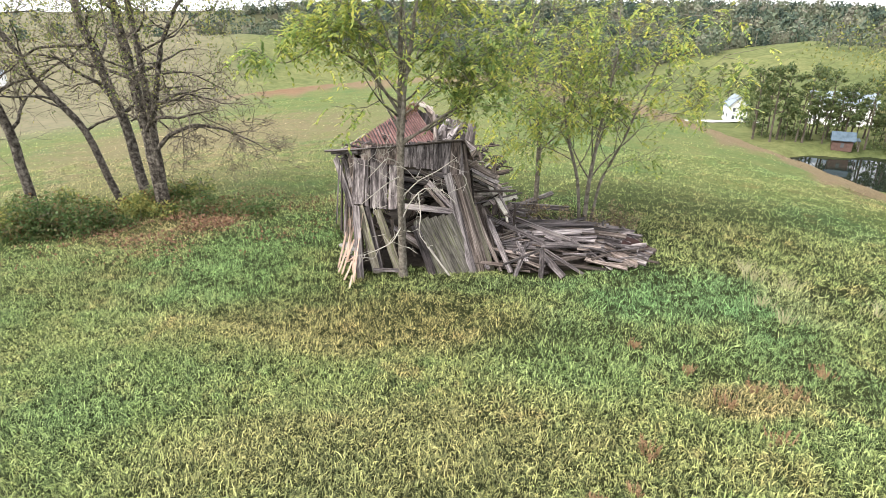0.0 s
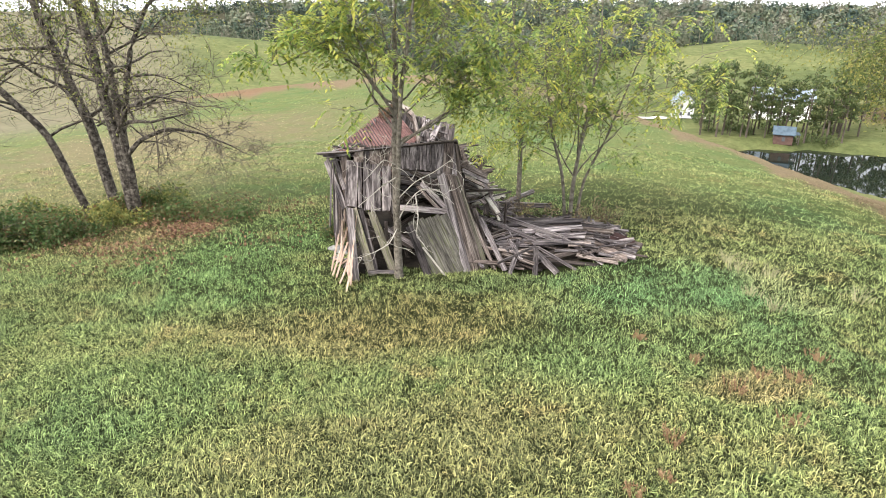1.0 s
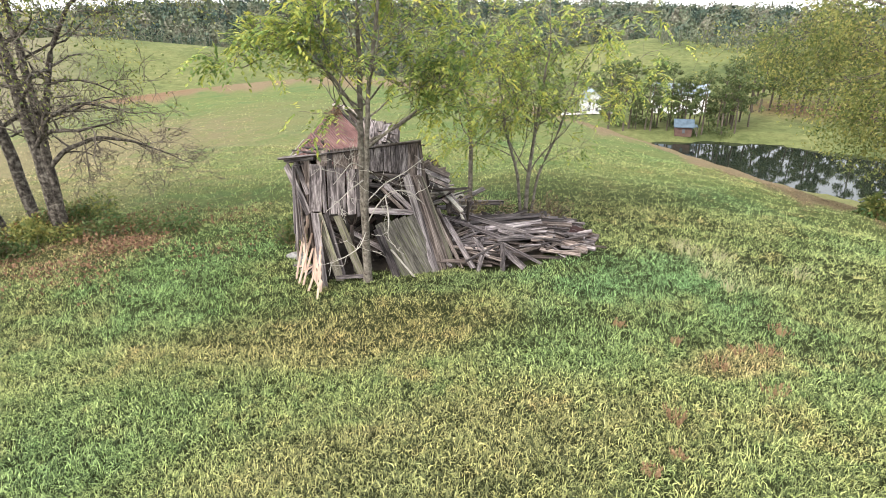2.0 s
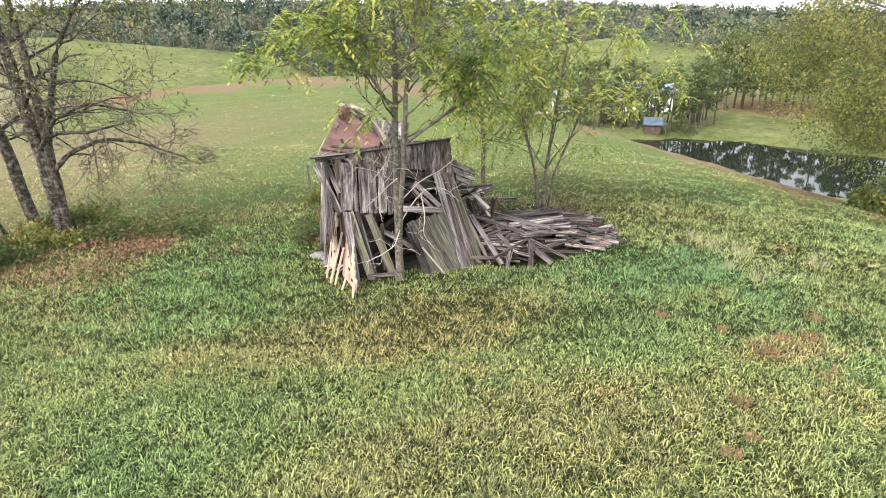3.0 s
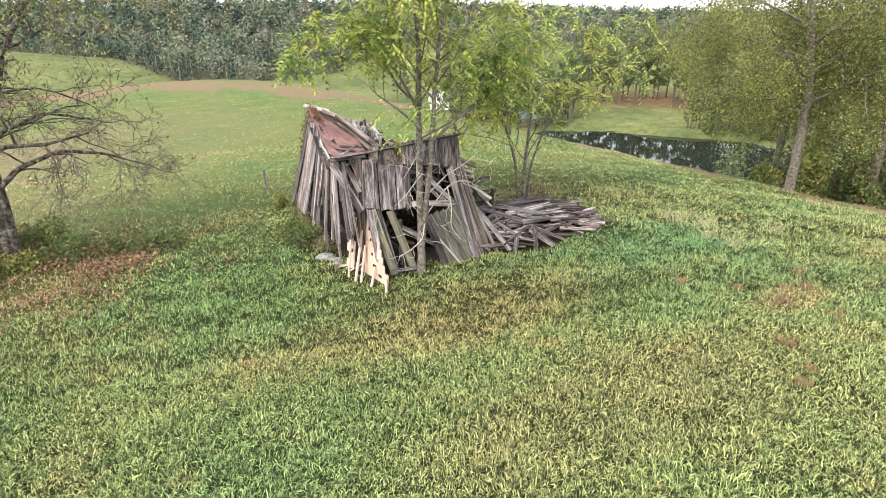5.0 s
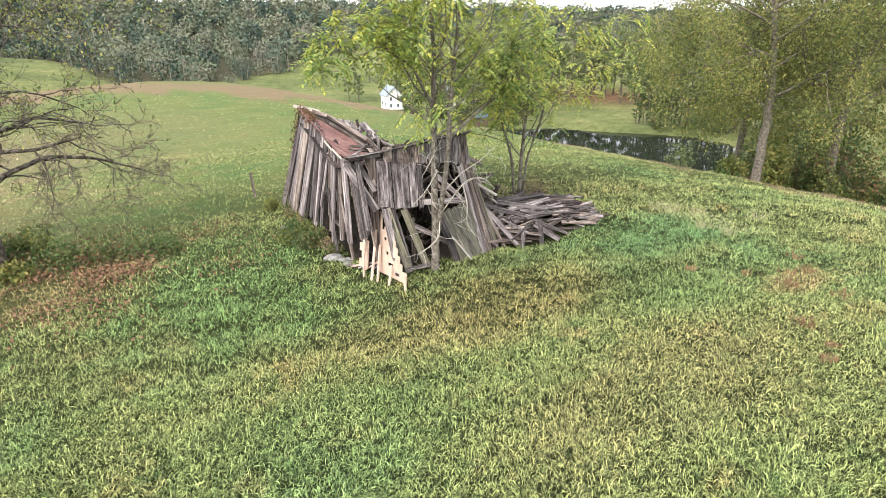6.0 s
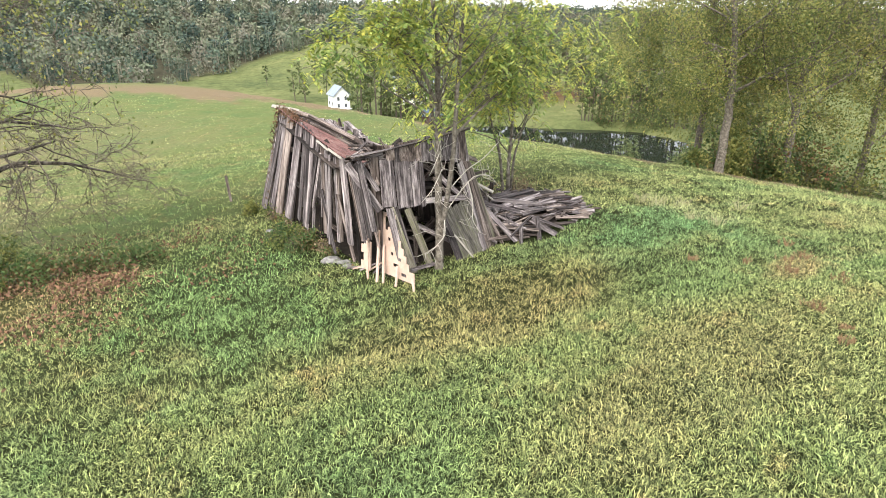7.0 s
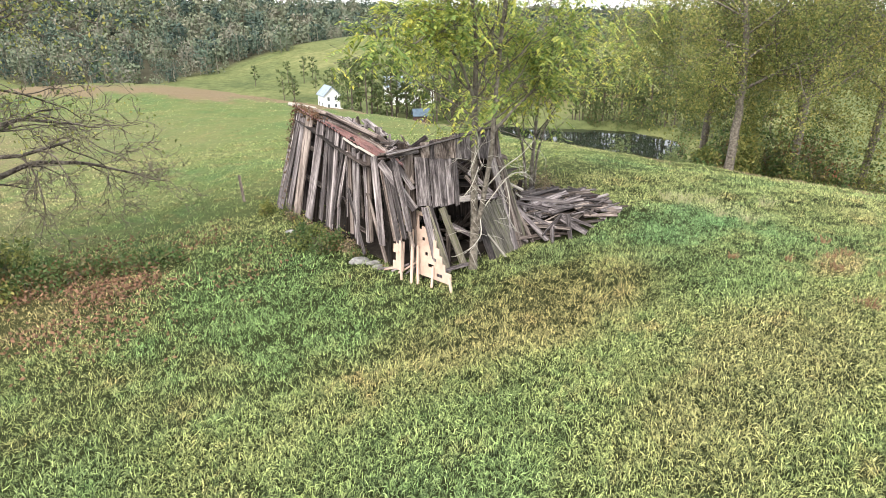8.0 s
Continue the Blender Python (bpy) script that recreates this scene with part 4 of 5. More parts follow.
def lump(name, centre, size, seed, material, label, category, group=""):
    """An uneven stone: a ball pushed in and out by noise."""
    bm = bmesh.new()
    bmesh.ops.create_icosphere(bm, subdivisions=3, radius=1)
    for v in bm.verts:
        k = 1 + 0.35 * noise.noise(v.co * 1.3 + Vector((seed, 0, 0))) + 0.12 * noise.noise(v.co * 4 + Vector((seed, 3, 0)))
        v.co = Vector((v.co.x * size[0], v.co.y * size[1], v.co.z * size[2])) * k
    me = bpy.data.meshes.new(name)
    bm.to_mesh(me)
    bm.free()
    me.materials.append(material)
    ob = new(name, me)
    ob.matrix_basis = Matrix.Translation(centre)
    return tagged(ob, label, category, group)


for k, (x, y, s) in enumerate(((-2.16, 13.02, 0.23), (-2.02, 12.72, 0.15), (-2.10, 12.45, 0.12), (-2.20, 15.75, 0.20), (-2.15, 16.4, 0.15))):
    lump("stone", (x, y, gz(x, y) + s * 0.1), (s * 1.0, s * 0.7, s * 0.30), k * 7.0, M_STONE, "flat pale foundation stone in the grass at the wall's foot", "stone", "foundation stones")


def fence_post():
    x, y = -1.92, 20.1
    e = thing("fence_post", (x, y, gz(x, y)), "thin weathered fence post standing alone in the meadow", "fence post", "fence posts")
    plank(e, (x, y, gz(x, y) - 0.1), (x - 0.05, y, gz(x, y) + 0.82), 0.07, 0.06, (0, -1, 0), M_BROWN, "post")
    x, y = -8.95, 18.1
    e = thing("fence_post", (x, y, gz(x, y)), "short dark fence post among the tree trunks", "fence post", "fence posts")
    plank(e, (x, y, gz(x, y) - 0.1), (x + 0.03, y, gz(x, y) + 0.62), 0.10, 0.09, (0, -1, 0), M_BROWN, "post")


fence_post()


# ---- plants ----
def tube_arrays(paths):
    """Tapered tubes: paths of (points, radii, sides)."""
    vs, qs, base = [], [], 0
    for pts, rad, sides in paths:
        p = np.asarray(pts, float)
        n = len(p)
        t = np.gradient(p, axis=0)
        t /= np.linalg.norm(t, axis=1)[:, None] + 1e-9
        ref = np.where(np.abs(t[:, 2:3]) > 0.9, [[1.0, 0, 0]], [[0, 0, 1.0]])
        u = np.cross(t, ref)
        u /= np.linalg.norm(u, axis=1)[:, None] + 1e-9
        w = np.cross(t, u)
        a = np.arange(sides) * 2 * np.pi / sides
        ring = p[:, None] + np.asarray(rad)[:, None, None] * (np.cos(a)[None, :, None] * u[:, None] + np.sin(a)[None, :, None] * w[:, None])
        vs.append(ring.reshape(-1, 3))
        i, j = np.meshgrid(np.arange(n - 1), np.arange(sides), indexing="ij")
        jn = (j + 1) % sides
        qs.append((base + np.stack([i * sides + j, i * sides + jn, (i + 1) * sides + jn, (i + 1) * sides + j], -1)).reshape(-1, 4))
        base += n * sides
    return np.concatenate(vs), np.concatenate(qs)


def grow(paths, tips, p, d, length, r, level, rng, up=0.15, wild=0.25, kids=(3, 5), ratio=0.62, spread=0.9, droop=0.0, thin=0.0065):
    """One branch and its twigs; tips gathers the places and directions for leaves."""
    n = 6 if level > 1 else 5 if level > 0 else 3
    pts, rad = [np.array(p, float)], [r]
    d = np.array(d, float)
    d /= np.linalg.norm(d)
    for i in range(n):
        d = d + rng.normal(0, wild, 3) * 0.5 + np.array([0, 0, (up if level > 0 else up * 0.4) - droop])
        d /= np.linalg.norm(d)
        pts.append(pts[-1] + d * length / n)
        rad.append(max(r * (1 - 0.72 * (i + 1) / n), 0.004))
    paths.append((pts, rad, 7 if r > 0.05 else 5 if r > 0.015 else 3))
    if level <= 0:
        for i in range(1, n + 1):
            tips.append((pts[i], d))
        return
    for k in range(rng.integers(kids[0], kids[1] + 1)):
        f = rng.uniform(0.3, 1.0)
        i = min(int(f * n), n - 1)
        b = pts[i] + (pts[i + 1] - pts[i]) * (f * n - i)
        a = pts[i + 1] - pts[i]
        a = a / np.linalg.norm(a)
        side = np.cross(a, rng.normal(0, 1, 3))
        side /= np.linalg.norm(side) + 1e-9
        nd = a * rng.uniform(0.5, 1.0) + side * spread * rng.uniform(0.6, 1.2)
        grow(paths, tips, b, nd, length * ratio * rng.uniform(0.7, 1.15), max(rad[i] * 0.6, thin), level - 1, rng, up, wild, kids, ratio, spread, droop, thin)


def compound_leaves(tips, rng, per=2, length=0.30, pairs=6, leaflet=0.075, width=0.026):
    """Pinnate leaves: each a drooping stalk with pairs of leaflets."""
    P = np.repeat(np.array([t[0] for t in tips]), per, axis=0)
    D = np.repeat(np.array([t[1] for t in tips]), per, axis=0)
    n = len(P)
    a = D * 0.6 + rng.normal(0, 0.7, (n, 3))
    a[:, 2] -= 0.15
    a /= np.linalg.norm(a, axis=1)[:, None]
    s = np.cross(a, [0, 0, 1.0]) + rng.normal(0, 0.15, (n, 3))
    s /= np.linalg.norm(s, axis=1)[:, None] + 1e-9
    L = length * rng.uniform(0.6, 1.2, n)
    out = []
    for k in range(pairs):
        t = 0.25 + 0.75 * k / (pairs - 1)
        b = P + a * (L * t)[:, None]
        b[:, 2] -= 0.45 * L * t * t
        for sg in (-1, 1):
            d = s * sg + a * 0.55 + rng.normal(0, 0.18, (n, 3))
            d[:, 2] -= 0.45
            d /= np.linalg.norm(d, axis=1)[:, None]
            w = np.cross(d, s * 0.3 + np.array([0.1, 0.1, 1.0]))
            w /= np.linalg.norm(w, axis=1)[:, None] + 1e-9
            ln = leaflet * rng.uniform(0.7, 1.2, n)[:, None]
            wd = width * 0.5
            out.append(np.stack([b, b + d * ln * 0.45 + w * wd, b + d * ln, b + d * ln * 0.45 - w * wd], 1))
    v = np.concatenate(out).reshape(-1, 3)
    return v, np.arange(len(v)).reshape(-1, 4)


def simple_leaves(centres, rng, size=0.07, jitter=0.1, per=4, hang=0.5):
    P = np.repeat(np.asarray(centres, float), per, axis=0)
    n = len(P)
    P = P + rng.normal(0, jitter, (n, 3))
    d = rng.normal(0, 1, (n, 3))
    d[:, 2] -= hang
    d /= np.linalg.norm(d, axis=1)[:, None]
    w = np.cross(d, rng.normal(0, 1, (n, 3)))
    w /= np.linalg.norm(w, axis=1)[:, None] + 1e-9
    s = (size * rng.uniform(0.6, 1.3, n))[:, None]
    v = np.stack([P, P + d * s * 0.5 + w * s * 0.28, P + d * s, P + d * s * 0.5 - w * s * 0.28], 1).reshape(-1, 3)
    return v, np.arange(len(v)).reshape(-1, 4)


def tree(name, label, group, stems, seed, leaf_fn, bark, leaf_mat, level=2, twig_bark=None, **kw):
    """A tree from its stems: each a polyline with a foot radius; limbs grow from the upper part."""
    rng = np.random.default_rng(seed)
    foot = stems[0][0][0]
    e = thing(name, foot, label, "tree", group)
    tips = []
    for pts, r0, r1, limbs, start, length in stems:
        p = np.array(pts, float)
        t = np.linspace(0, len(p) - 1, 5 * (len(p) - 1) + 1)
        fine = np.stack([np.interp(t, np.arange(len(p)), p[:, k]) for k in range(3)], 1)
        fine[1:-1] = (fine[:-2] + fine[1:-1] * 2 + fine[2:]) / 4
        fine[1:-1, :2] += rng.normal(0, r0 * 0.08, (len(fine) - 2, 2))
        rad = r0 + (r1 - r0) * np.linspace(0, 1, len(fine))
        rad[0] *= 1.25
        v, q = tube_arrays([(fine, rad, 12)])
        part("trunk", mesh_arrays("trunk", v, q, [], bark, True), e)
        for k in range(limbs):
            f = start + (1 - start) * (k + rng.random()) / limbs
            i = min(int(f * (len(fine) - 1)), len(fine) - 2)
            a = fine[i + 1] - fine[i]
            a /= np.linalg.norm(a)
            ang = k * 2.4 + rng.uniform(-0.5, 0.5)
            side = np.array([math.cos(ang), math.sin(ang), 0])
            mine = []
            grow(mine, tips, fine[i], a * 0.55 + side * 0.9, length * rng.uniform(0.75, 1.2), rad[i] * 0.44, level, rng, **kw)
            v, q = tube_arrays(mine[:1])
            limb = part("limb", mesh_arrays("limb", v, q, [], bark, True), e)
            v, q = tube_arrays(mine[1:])
            part("twig", mesh_arrays("twig", v, q, [], twig_bark or bark), limb)
        twigs = []
        grow(twigs, tips, fine[-1], fine[-1] - fine[-3], length * 0.8, r1, level, rng, **kw)
        v, q = tube_arrays(twigs)
        part("leader", mesh_arrays("leader", v, q, [], twig_bark or bark), e)
    if leaf_fn:
        v, q = leaf_fn(tips, rng)
        part("crown", mesh_arrays("crown", v, q, [], leaf_mat), e)
    return e


def on(x, y, dz=0.0):
    return (x, y, gz(x, y) + dz)


pinnate = lambda tips, rng: compound_leaves(tips[::2], rng, 2, 0.35, 6, 0.120, 0.048)
tree("walnut_tree", "young forked tree with yellow-green pinnate leaves before the shed", "trees by the shed",
     [([on(-0.79, 11.0, -0.05), (-0.80, 11.0, 0.4), (-0.80, 11.02, 1.5), (-0.78, 11.05, 2.6), (-0.74, 11.1, 3.8)], 0.086, 0.042, 8, 0.66, 1.9),
      ([(-0.79, 10.98, 0.05), (-0.78, 10.76, 1.0), (-0.74, 10.62, 2.0), (-0.66, 10.62, 3.2), (-0.50, 10.7, 4.1)], 0.056, 0.032, 8, 0.68, 1.8),
      ([(-0.79, 11.04, 2.7), (-1.3, 10.9, 3.5), (-2.0, 10.8, 3.9), (-2.6, 10.7, 3.6)], 0.030, 0.010, 4, 0.4, 0.6),
      ([(-0.74, 10.64, 2.2), (0.0, 10.65, 2.7), (0.9, 10.65, 3.2)], 0.030, 0.012, 5, 0.4, 0.8)],
     11, pinnate, M_BARKL, M_LEAF, up=0.16, spread=0.95, wild=0.32)
tree("walnut_tree", "many-stemmed young tree with green pinnate leaves behind the board heap", "trees by the shed",
     [([on(3.3, 13.4, -0.05), (3.32, 13.4, 0.6), (3.45, 13.45, 1.6), (3.7, 13.6, 3.2)], 0.06, 0.026, 8, 0.36, 2.0),
      ([on(3.25, 13.45, -0.05), (3.1, 13.5, 0.8), (2.8, 13.6, 1.8), (2.6, 13.7, 3.1)], 0.045, 0.022, 7, 0.36, 1.8),
      ([on(3.4, 13.42, -0.05), (3.6, 13.5, 0.7), (4.1, 13.6, 1.7), (4.5, 13.7, 2.8)], 0.038, 0.02, 7, 0.34, 1.7)],
     23, pinnate, M_BARKL, M_LEAF, up=0.10, spread=1.0)
tree("walnut_tree", "slim tree with dark trunk and green pinnate leaves behind the shed", "trees by the shed",
     [([on(2.5, 15.6, -0.05), (2.5, 15.6, 1.0), (2.4, 15.6, 2.2), (2.3, 15.7, 3.4)], 0.07, 0.03, 10, 0.3, 1.7)],
     31, pinnate, M_BARKL, M_LEAF, up=0.10, spread=1.0)

sparse = lambda tips, rng: simple_leaves([t[0] for t in tips if t[0][2] > 1.2 + 3.4 * rng.random() ** 0.6], rng, 0.080, 0.16, 3, 0.9)
tree("locust_tree", "tall old forked tree with sparse leaves and bare low branches", "old trees in the hedgerow",
     [([on(-8.6, 17.8, -0.05), (-8.65, 17.8, 0.4), (-8.8, 17.85, 1.6), (-8.95, 17.9, 3.2), (-9.2, 18.0, 5.2), (-9.0, 18.1, 7.0)], 0.20, 0.09, 13, 0.34, 2.6),
      ([on(-8.5, 17.75, -0.05), (-8.5, 17.75, 0.6), (-8.5, 17.75, 2.0), (-8.55, 17.8, 3.6), (-8.7, 17.9, 5.4), (-8.6, 18.0, 7.0)], 0.13, 0.06, 9, 0.34, 2.3),
      ([(-8.5, 17.8, 1.3), (-8.2, 17.7, 2.2), (-7.8, 17.5, 3.4), (-7.1, 17.4, 4.6), (-6.0, 17.1, 5.1)], 0.10, 0.03, 9, 0.3, 2.0),
      ([(-8.68, 17.8, 0.35), (-8.0, 17.6, 1.0), (-7.1, 17.4, 1.35), (-6.2, 17.2, 1.25), (-5.3, 17.0, 0.9)], 0.075, 0.02, 9, 0.2, 1.3),
      ([(-8.75, 17.8, 1.0), (-8.1, 17.3, 1.9), (-7.2, 17.0, 2.3), (-6.2, 16.8, 2.1)], 0.06, 0.02, 8, 0.2, 1.3)],
     41, sparse, M_BARK, M_LEAFD, level=3, twig_bark=M_TWIG, kids=(3, 4), wild=0.42, up=-0.02, spread=0.95, ratio=0.62, thin=0.008)
tree("locust_tree", "tall old tree with straight slanting grey trunk and sparse leaves", "old trees in the hedgerow",
     [([on(-9.65, 19.0, -0.05), (-9.9, 19.0, 1.0), (-10.4, 19.0, 3.0), (-10.9, 19.1, 5.0), (-11.2, 19.2, 7.5)], 0.17, 0.08, 12, 0.30, 2.5)],
     43, sparse, M_BARK, M_LEAFD, level=3, twig_bark=M_TWIG, kids=(3, 4), wild=0.42, up=-0.02, spread=0.95, ratio=0.62, thin=0.008)
tree("locust_tree", "old tree with thin trunk slanting far over and sparse leaves", "old trees in the hedgerow",
     [([on(-10.5, 19.0, -0.05), (-11.2, 19.0, 0.9), (-12.4, 19.0, 2.4), (-13.3, 19.0, 4.2), (-13.7, 19.0, 6.2)], 0.12, 0.06, 11, 0.25, 2.2)],
     47, sparse, M_BARK, M_LEAFD, level=3, twig_bark=M_TWIG, kids=(3, 4), wild=0.42, up=-0.02, spread=0.95, ratio=0.62, thin=0.008)
tree("locust_tree", "old tree with dark trunk at the hedge, bare twisted branches", "old trees in the hedgerow",
     [([on(-13.0, 18.4, -0.05), (-13.2, 18.4, 1.0), (-13.6, 18.4, 2.6), (-14.4, 18.4, 4.6), (-14.7, 18.4, 6.5)], 0.16, 0.07, 12, 0.25, 2.3)],
     53, sparse, M_BARK, M_LEAFD, level=3, twig_bark=M_TWIG, kids=(3, 4), wild=0.42, up=-0.02, spread=0.95, ratio=0.62, thin=0.008)

def heavy(drop, size, per):
    """Heavy foliage: leaves on the twigs and sprays that hang below them by up to drop metres."""
    def dense(tips, rng):
        a = np.array([t[0] for t in tips[::3]])
        low = a[rng.integers(0, len(a), len(a))] - np.array([0, 0, 1]) * rng.uniform(0.1, drop, len(a))[:, None]
        low[:, 2] = np.maximum(low[:, 2], ground_z(low[:, 0], low[:, 1]) + 0.3)
        return simple_leaves(np.concatenate([a, low]), rng, size, 0.24, per, 0.8)
    return dense


for k, (x, y, h, lean, seed) in enumerate(((16.9, 14.8, 8.5, -0.5, 61), (22.5, 14.6, 9.0, 0.3, 67), (21.5, 18.5, 8.5, -0.3, 71), (26.0, 12.5, 9.0, 0.4, 73), (20.2, 13.6, 8.0, 0.4, 79), (29.5, 11.0, 9.0, 0.2, 89))):
    tree("willow_tree", "large spreading tree with thick grey trunk and dull olive foliage" if k == 0 else "large tree with dull olive foliage at the field's edge", "trees at the field's edge",
         [([on(x, y, -0.1), (x + 0.05, y, -1.6 + 2.4), (x + lean * 0.6, y, -1.6 + h * 0.5), (x + lean * 2, y + 0.2, -1.6 + h * 0.85)], 0.19, 0.09, 12, 0.30 if k == 0 else 0.22, 3.7 if k == 0 else 4.4)],
         seed, heavy(1.1 if k == 0 else 4.0, 0.095 if k in (0, 1, 4) else 0.15, 33 if k in (0, 1, 4) else 12), M_BARKL, M_LEAFD, level=2, twig_bark=M_TWIG, kids=(6, 8), up=0.02, spread=0.95, ratio=0.6, droop=0.03)


def shrub(x, y, w, h, seed, label, mat=None, group="shrubs", n=500, size=0.07):
    rng = np.random.default_rng(seed)
    e = thing("shrub", on(x, y), label, "shrub", group)
    for k in range(9):
        stems, tips = [], []
        a = rng.uniform(0, 6.28)
        q = rng.uniform(0, 0.5) * w
        d = np.array([math.cos(a) * 0.6, math.sin(a) * 0.6, 1.0])
        grow(stems, tips, on(x + q * math.cos(a), y + q * math.sin(a), -0.03), d, h * rng.uniform(0.5, 0.9), 0.012, 1, rng, up=-0.02, kids=(3, 4))
        v, q = tube_arrays(stems)
        part("stem", mesh_arrays("stem", v, q, [], M_TWIG), e)
    c = rng.normal(0, 1, (n, 3))
    c /= np.linalg.norm(c, axis=1)[:, None]
    c *= rng.uniform(0.3, 1.0, n)[:, None] ** 0.5 * (1 + 0.3 * np.sin(c[:, :1] * 5 + seed))
    cx = x + c[:, 0] * w
    cy = y + c[:, 1] * w * 0.8
    cz = ground_z(cx, cy) + np.abs(c[:, 2]) * h
    v, q = simple_leaves(np.stack([cx, cy, cz], 1), rng, size, 0.06, 3, 0.2)
    part("foliage", mesh_arrays("foliage", v, q, [], mat or M_BUSH), e)


r = random.Random(77)
for i in range(26):
    t = i / 25
    x = -16 + 8.0 * t + r.uniform(-0.4, 0.4)
    y = 13.6 + 2.9 * t + r.uniform(0.0, 2.2)
    shrub(x, y, r.uniform(0.6, 1.0), r.uniform(0.55, 1.0), 100 + i, "dark tangled bramble with reddish and green leaves under the trees", M_LEAFD if i % 3 == 1 else M_BUSH, group="brambles under the old trees", n=620, size=0.10)
for i, (x, y, w, h) in enumerate(((-2.28, 14.1, 0.38, 0.50), (-2.32, 14.9, 0.42, 0.42), (-2.30, 15.5, 0.35, 0.38), (-1.95, 18.3, 0.25, 0.35))):
    shrub(x, y, w, h, 200 + i, "small green weedy shrub against the shed's long wall", M_LEAFD if i % 2 else M_BUSH, "weeds at the wall", 420)
for i in range(12):
    y = 13.3 + 0.4 * i + r.uniform(-0.1, 0.1)
    shrub(side_foot((y - 12.2) / 6.05).x - r.uniform(0.02, 0.12), y, r.uniform(0.16, 0.26), r.uniform(0.18, 0.34), 240 + i, "low tangle of weeds and dry stems at the wall's foot", (M_BUSH, M_DRY, M_LEAFD)[i % 3], "weeds at the wall", 130, 0.055)
for i in range(24):
    x = 16.6 + i * 0.6 + r.uniform(-0.3, 0.3)
    y = 15.4 - 0.36 * (x - 17) + r.uniform(-0.3, 1.5)
    shrub(x, y, r.uniform(0.5, 0.8) if i < 4 else r.uniform(1.0, 1.6), r.uniform(0.4, 0.9) if i < 3 else r.uniform(1.4, 3.6), 300 + i, "leafy undergrowth at the feet of the field-edge trees", M_BUSH if i % 3 else M_LEAFD, "undergrowth at the field's edge", 700, 0.16)
for i in range(9):
    x, y = -8.3 + 0.35 * i + r.uniform(-0.3, 0.3), 17.6 - 0.1 * i + r.uniform(-0.5, 0.6)
    shrub(x, y, r.uniform(0.5, 0.8), r.uniform(0.22, 0.42), 400 + i, "low bramble with reddish leaves among fallen leaves", M_BUSH, "brambles under the old trees", 220, 0.09)
for i, (x, y) in enumerate(((3.4, 13.0), (3.9, 13.4), (3.0, 13.7), (4.3, 13.9), (2.3, 14.5))):
    shrub(x, y, 0.4, 0.7, 340 + i, "dry brown weeds round the tree stems", M_DRY, "weeds round the tree", 160, 0.06)


def vines():
    rng = np.random.default_rng(9)
    e = thing("vine", (-0.8, 18.2, gz(-0.8, 18.2)), "reddish and green vine climbing the shed's far corner", "vine")
    n = 520
    t = rng.random(n) ** 0.8
    top, bot = np.array(side_top(0.99)), np.array(side_foot(0.93))
    c = bot + (top - bot) * t[:, None] + rng.normal(0, 0.06, (n, 3)) + np.array([-0.02, 0.14, 0])
    s = rng.random(n)
    edge = np.array([side_top(k) for k in 0.70 + 0.30 * s]) + rng.normal(0, 0.05, (n, 3)) + np.array([0.02, 0, 0.05])
    v, q = simple_leaves(np.concatenate([c, edge]), rng, 0.06, 0.04, 2)
    part("foliage", mesh_arrays("foliage", v, q, [], M_VINE), e)
    st = [([bot + (top - bot) * f + rng.normal(0, 0.05, 3) for f in np.linspace(0, 1, 8)], [0.012] * 8, 5) for _ in range(5)]
    for path in st:
        v, q = tube_arrays([path])
        part("stem", mesh_arrays("stem", v, q, [], M_BARK), e)


vines()


def dead_branch():
    """Bare pale branches that curl out from the forked trunk before the shed wall."""
    rng = np.random.default_rng(5)
    e = thing("dead_branch", (-0.75, 10.85, 0.9), "bare pale curling dead branches on the forked trunk", "branch")
    curl = [
        [(-0.77, 10.80, 0.75), (-0.60, 10.6, 1.15), (-0.35, 10.5, 1.45), (0.0, 10.45, 1.42), (0.25, 10.45, 1.15)],
        [(-0.76, 10.72, 1.2), (-0.45, 10.6, 1.55), (-0.1, 10.5, 1.75), (0.25, 10.5, 2.0)],
        [(-0.78, 10.85, 0.6), (-0.95, 10.6, 0.35), (-1.2, 10.5, 0.25), (-1.5, 10.45, 0.15)],
        [(-0.45, 10.55, 1.35), (-0.40, 10.45, 0.95), (-0.45, 10.4, 0.6), (-0.25, 10.4, 0.3)],
        [(-0.80, 10.9, 1.55), (-1.05, 10.7, 1.45), (-1.25, 10.6, 1.3), (-1.5, 10.6, 1.1)],
        [(-0.80, 10.9, 1.8), (-1.0, 10.7, 1.95), (-1.2, 10.6, 1.75), (-1.35, 10.55, 1.6)],
    ]
    for c in curl:
        p = np.array(c, float)
        t = np.linspace(0, len(p) - 1, 13)
        fine = np.stack([np.interp(t, np.arange(len(p)), p[:, k]) for k in range(3)], 1)
        fine[1:-1] = (fine[:-2] + fine[1:-1] * 2 + fine[2:]) / 4
        paths, tips = [(fine, np.linspace(0.013, 0.005, 13), 6)], []
        for k in range(6):
            i = int(rng.integers(3, 12))
            grow(paths, tips, fine[i], rng.normal(0, 1, 3), rng.uniform(0.25, 0.55), 0.006, 1, rng, up=0, wild=0.5, kids=(1, 2))
        for k, path in enumerate(paths):
            v, q = tube_arrays([path])
            nm = "twig" if k else "branch"
            part(nm, mesh_arrays(nm, v, q, [], M_DEAD, True), e)


dead_branch()


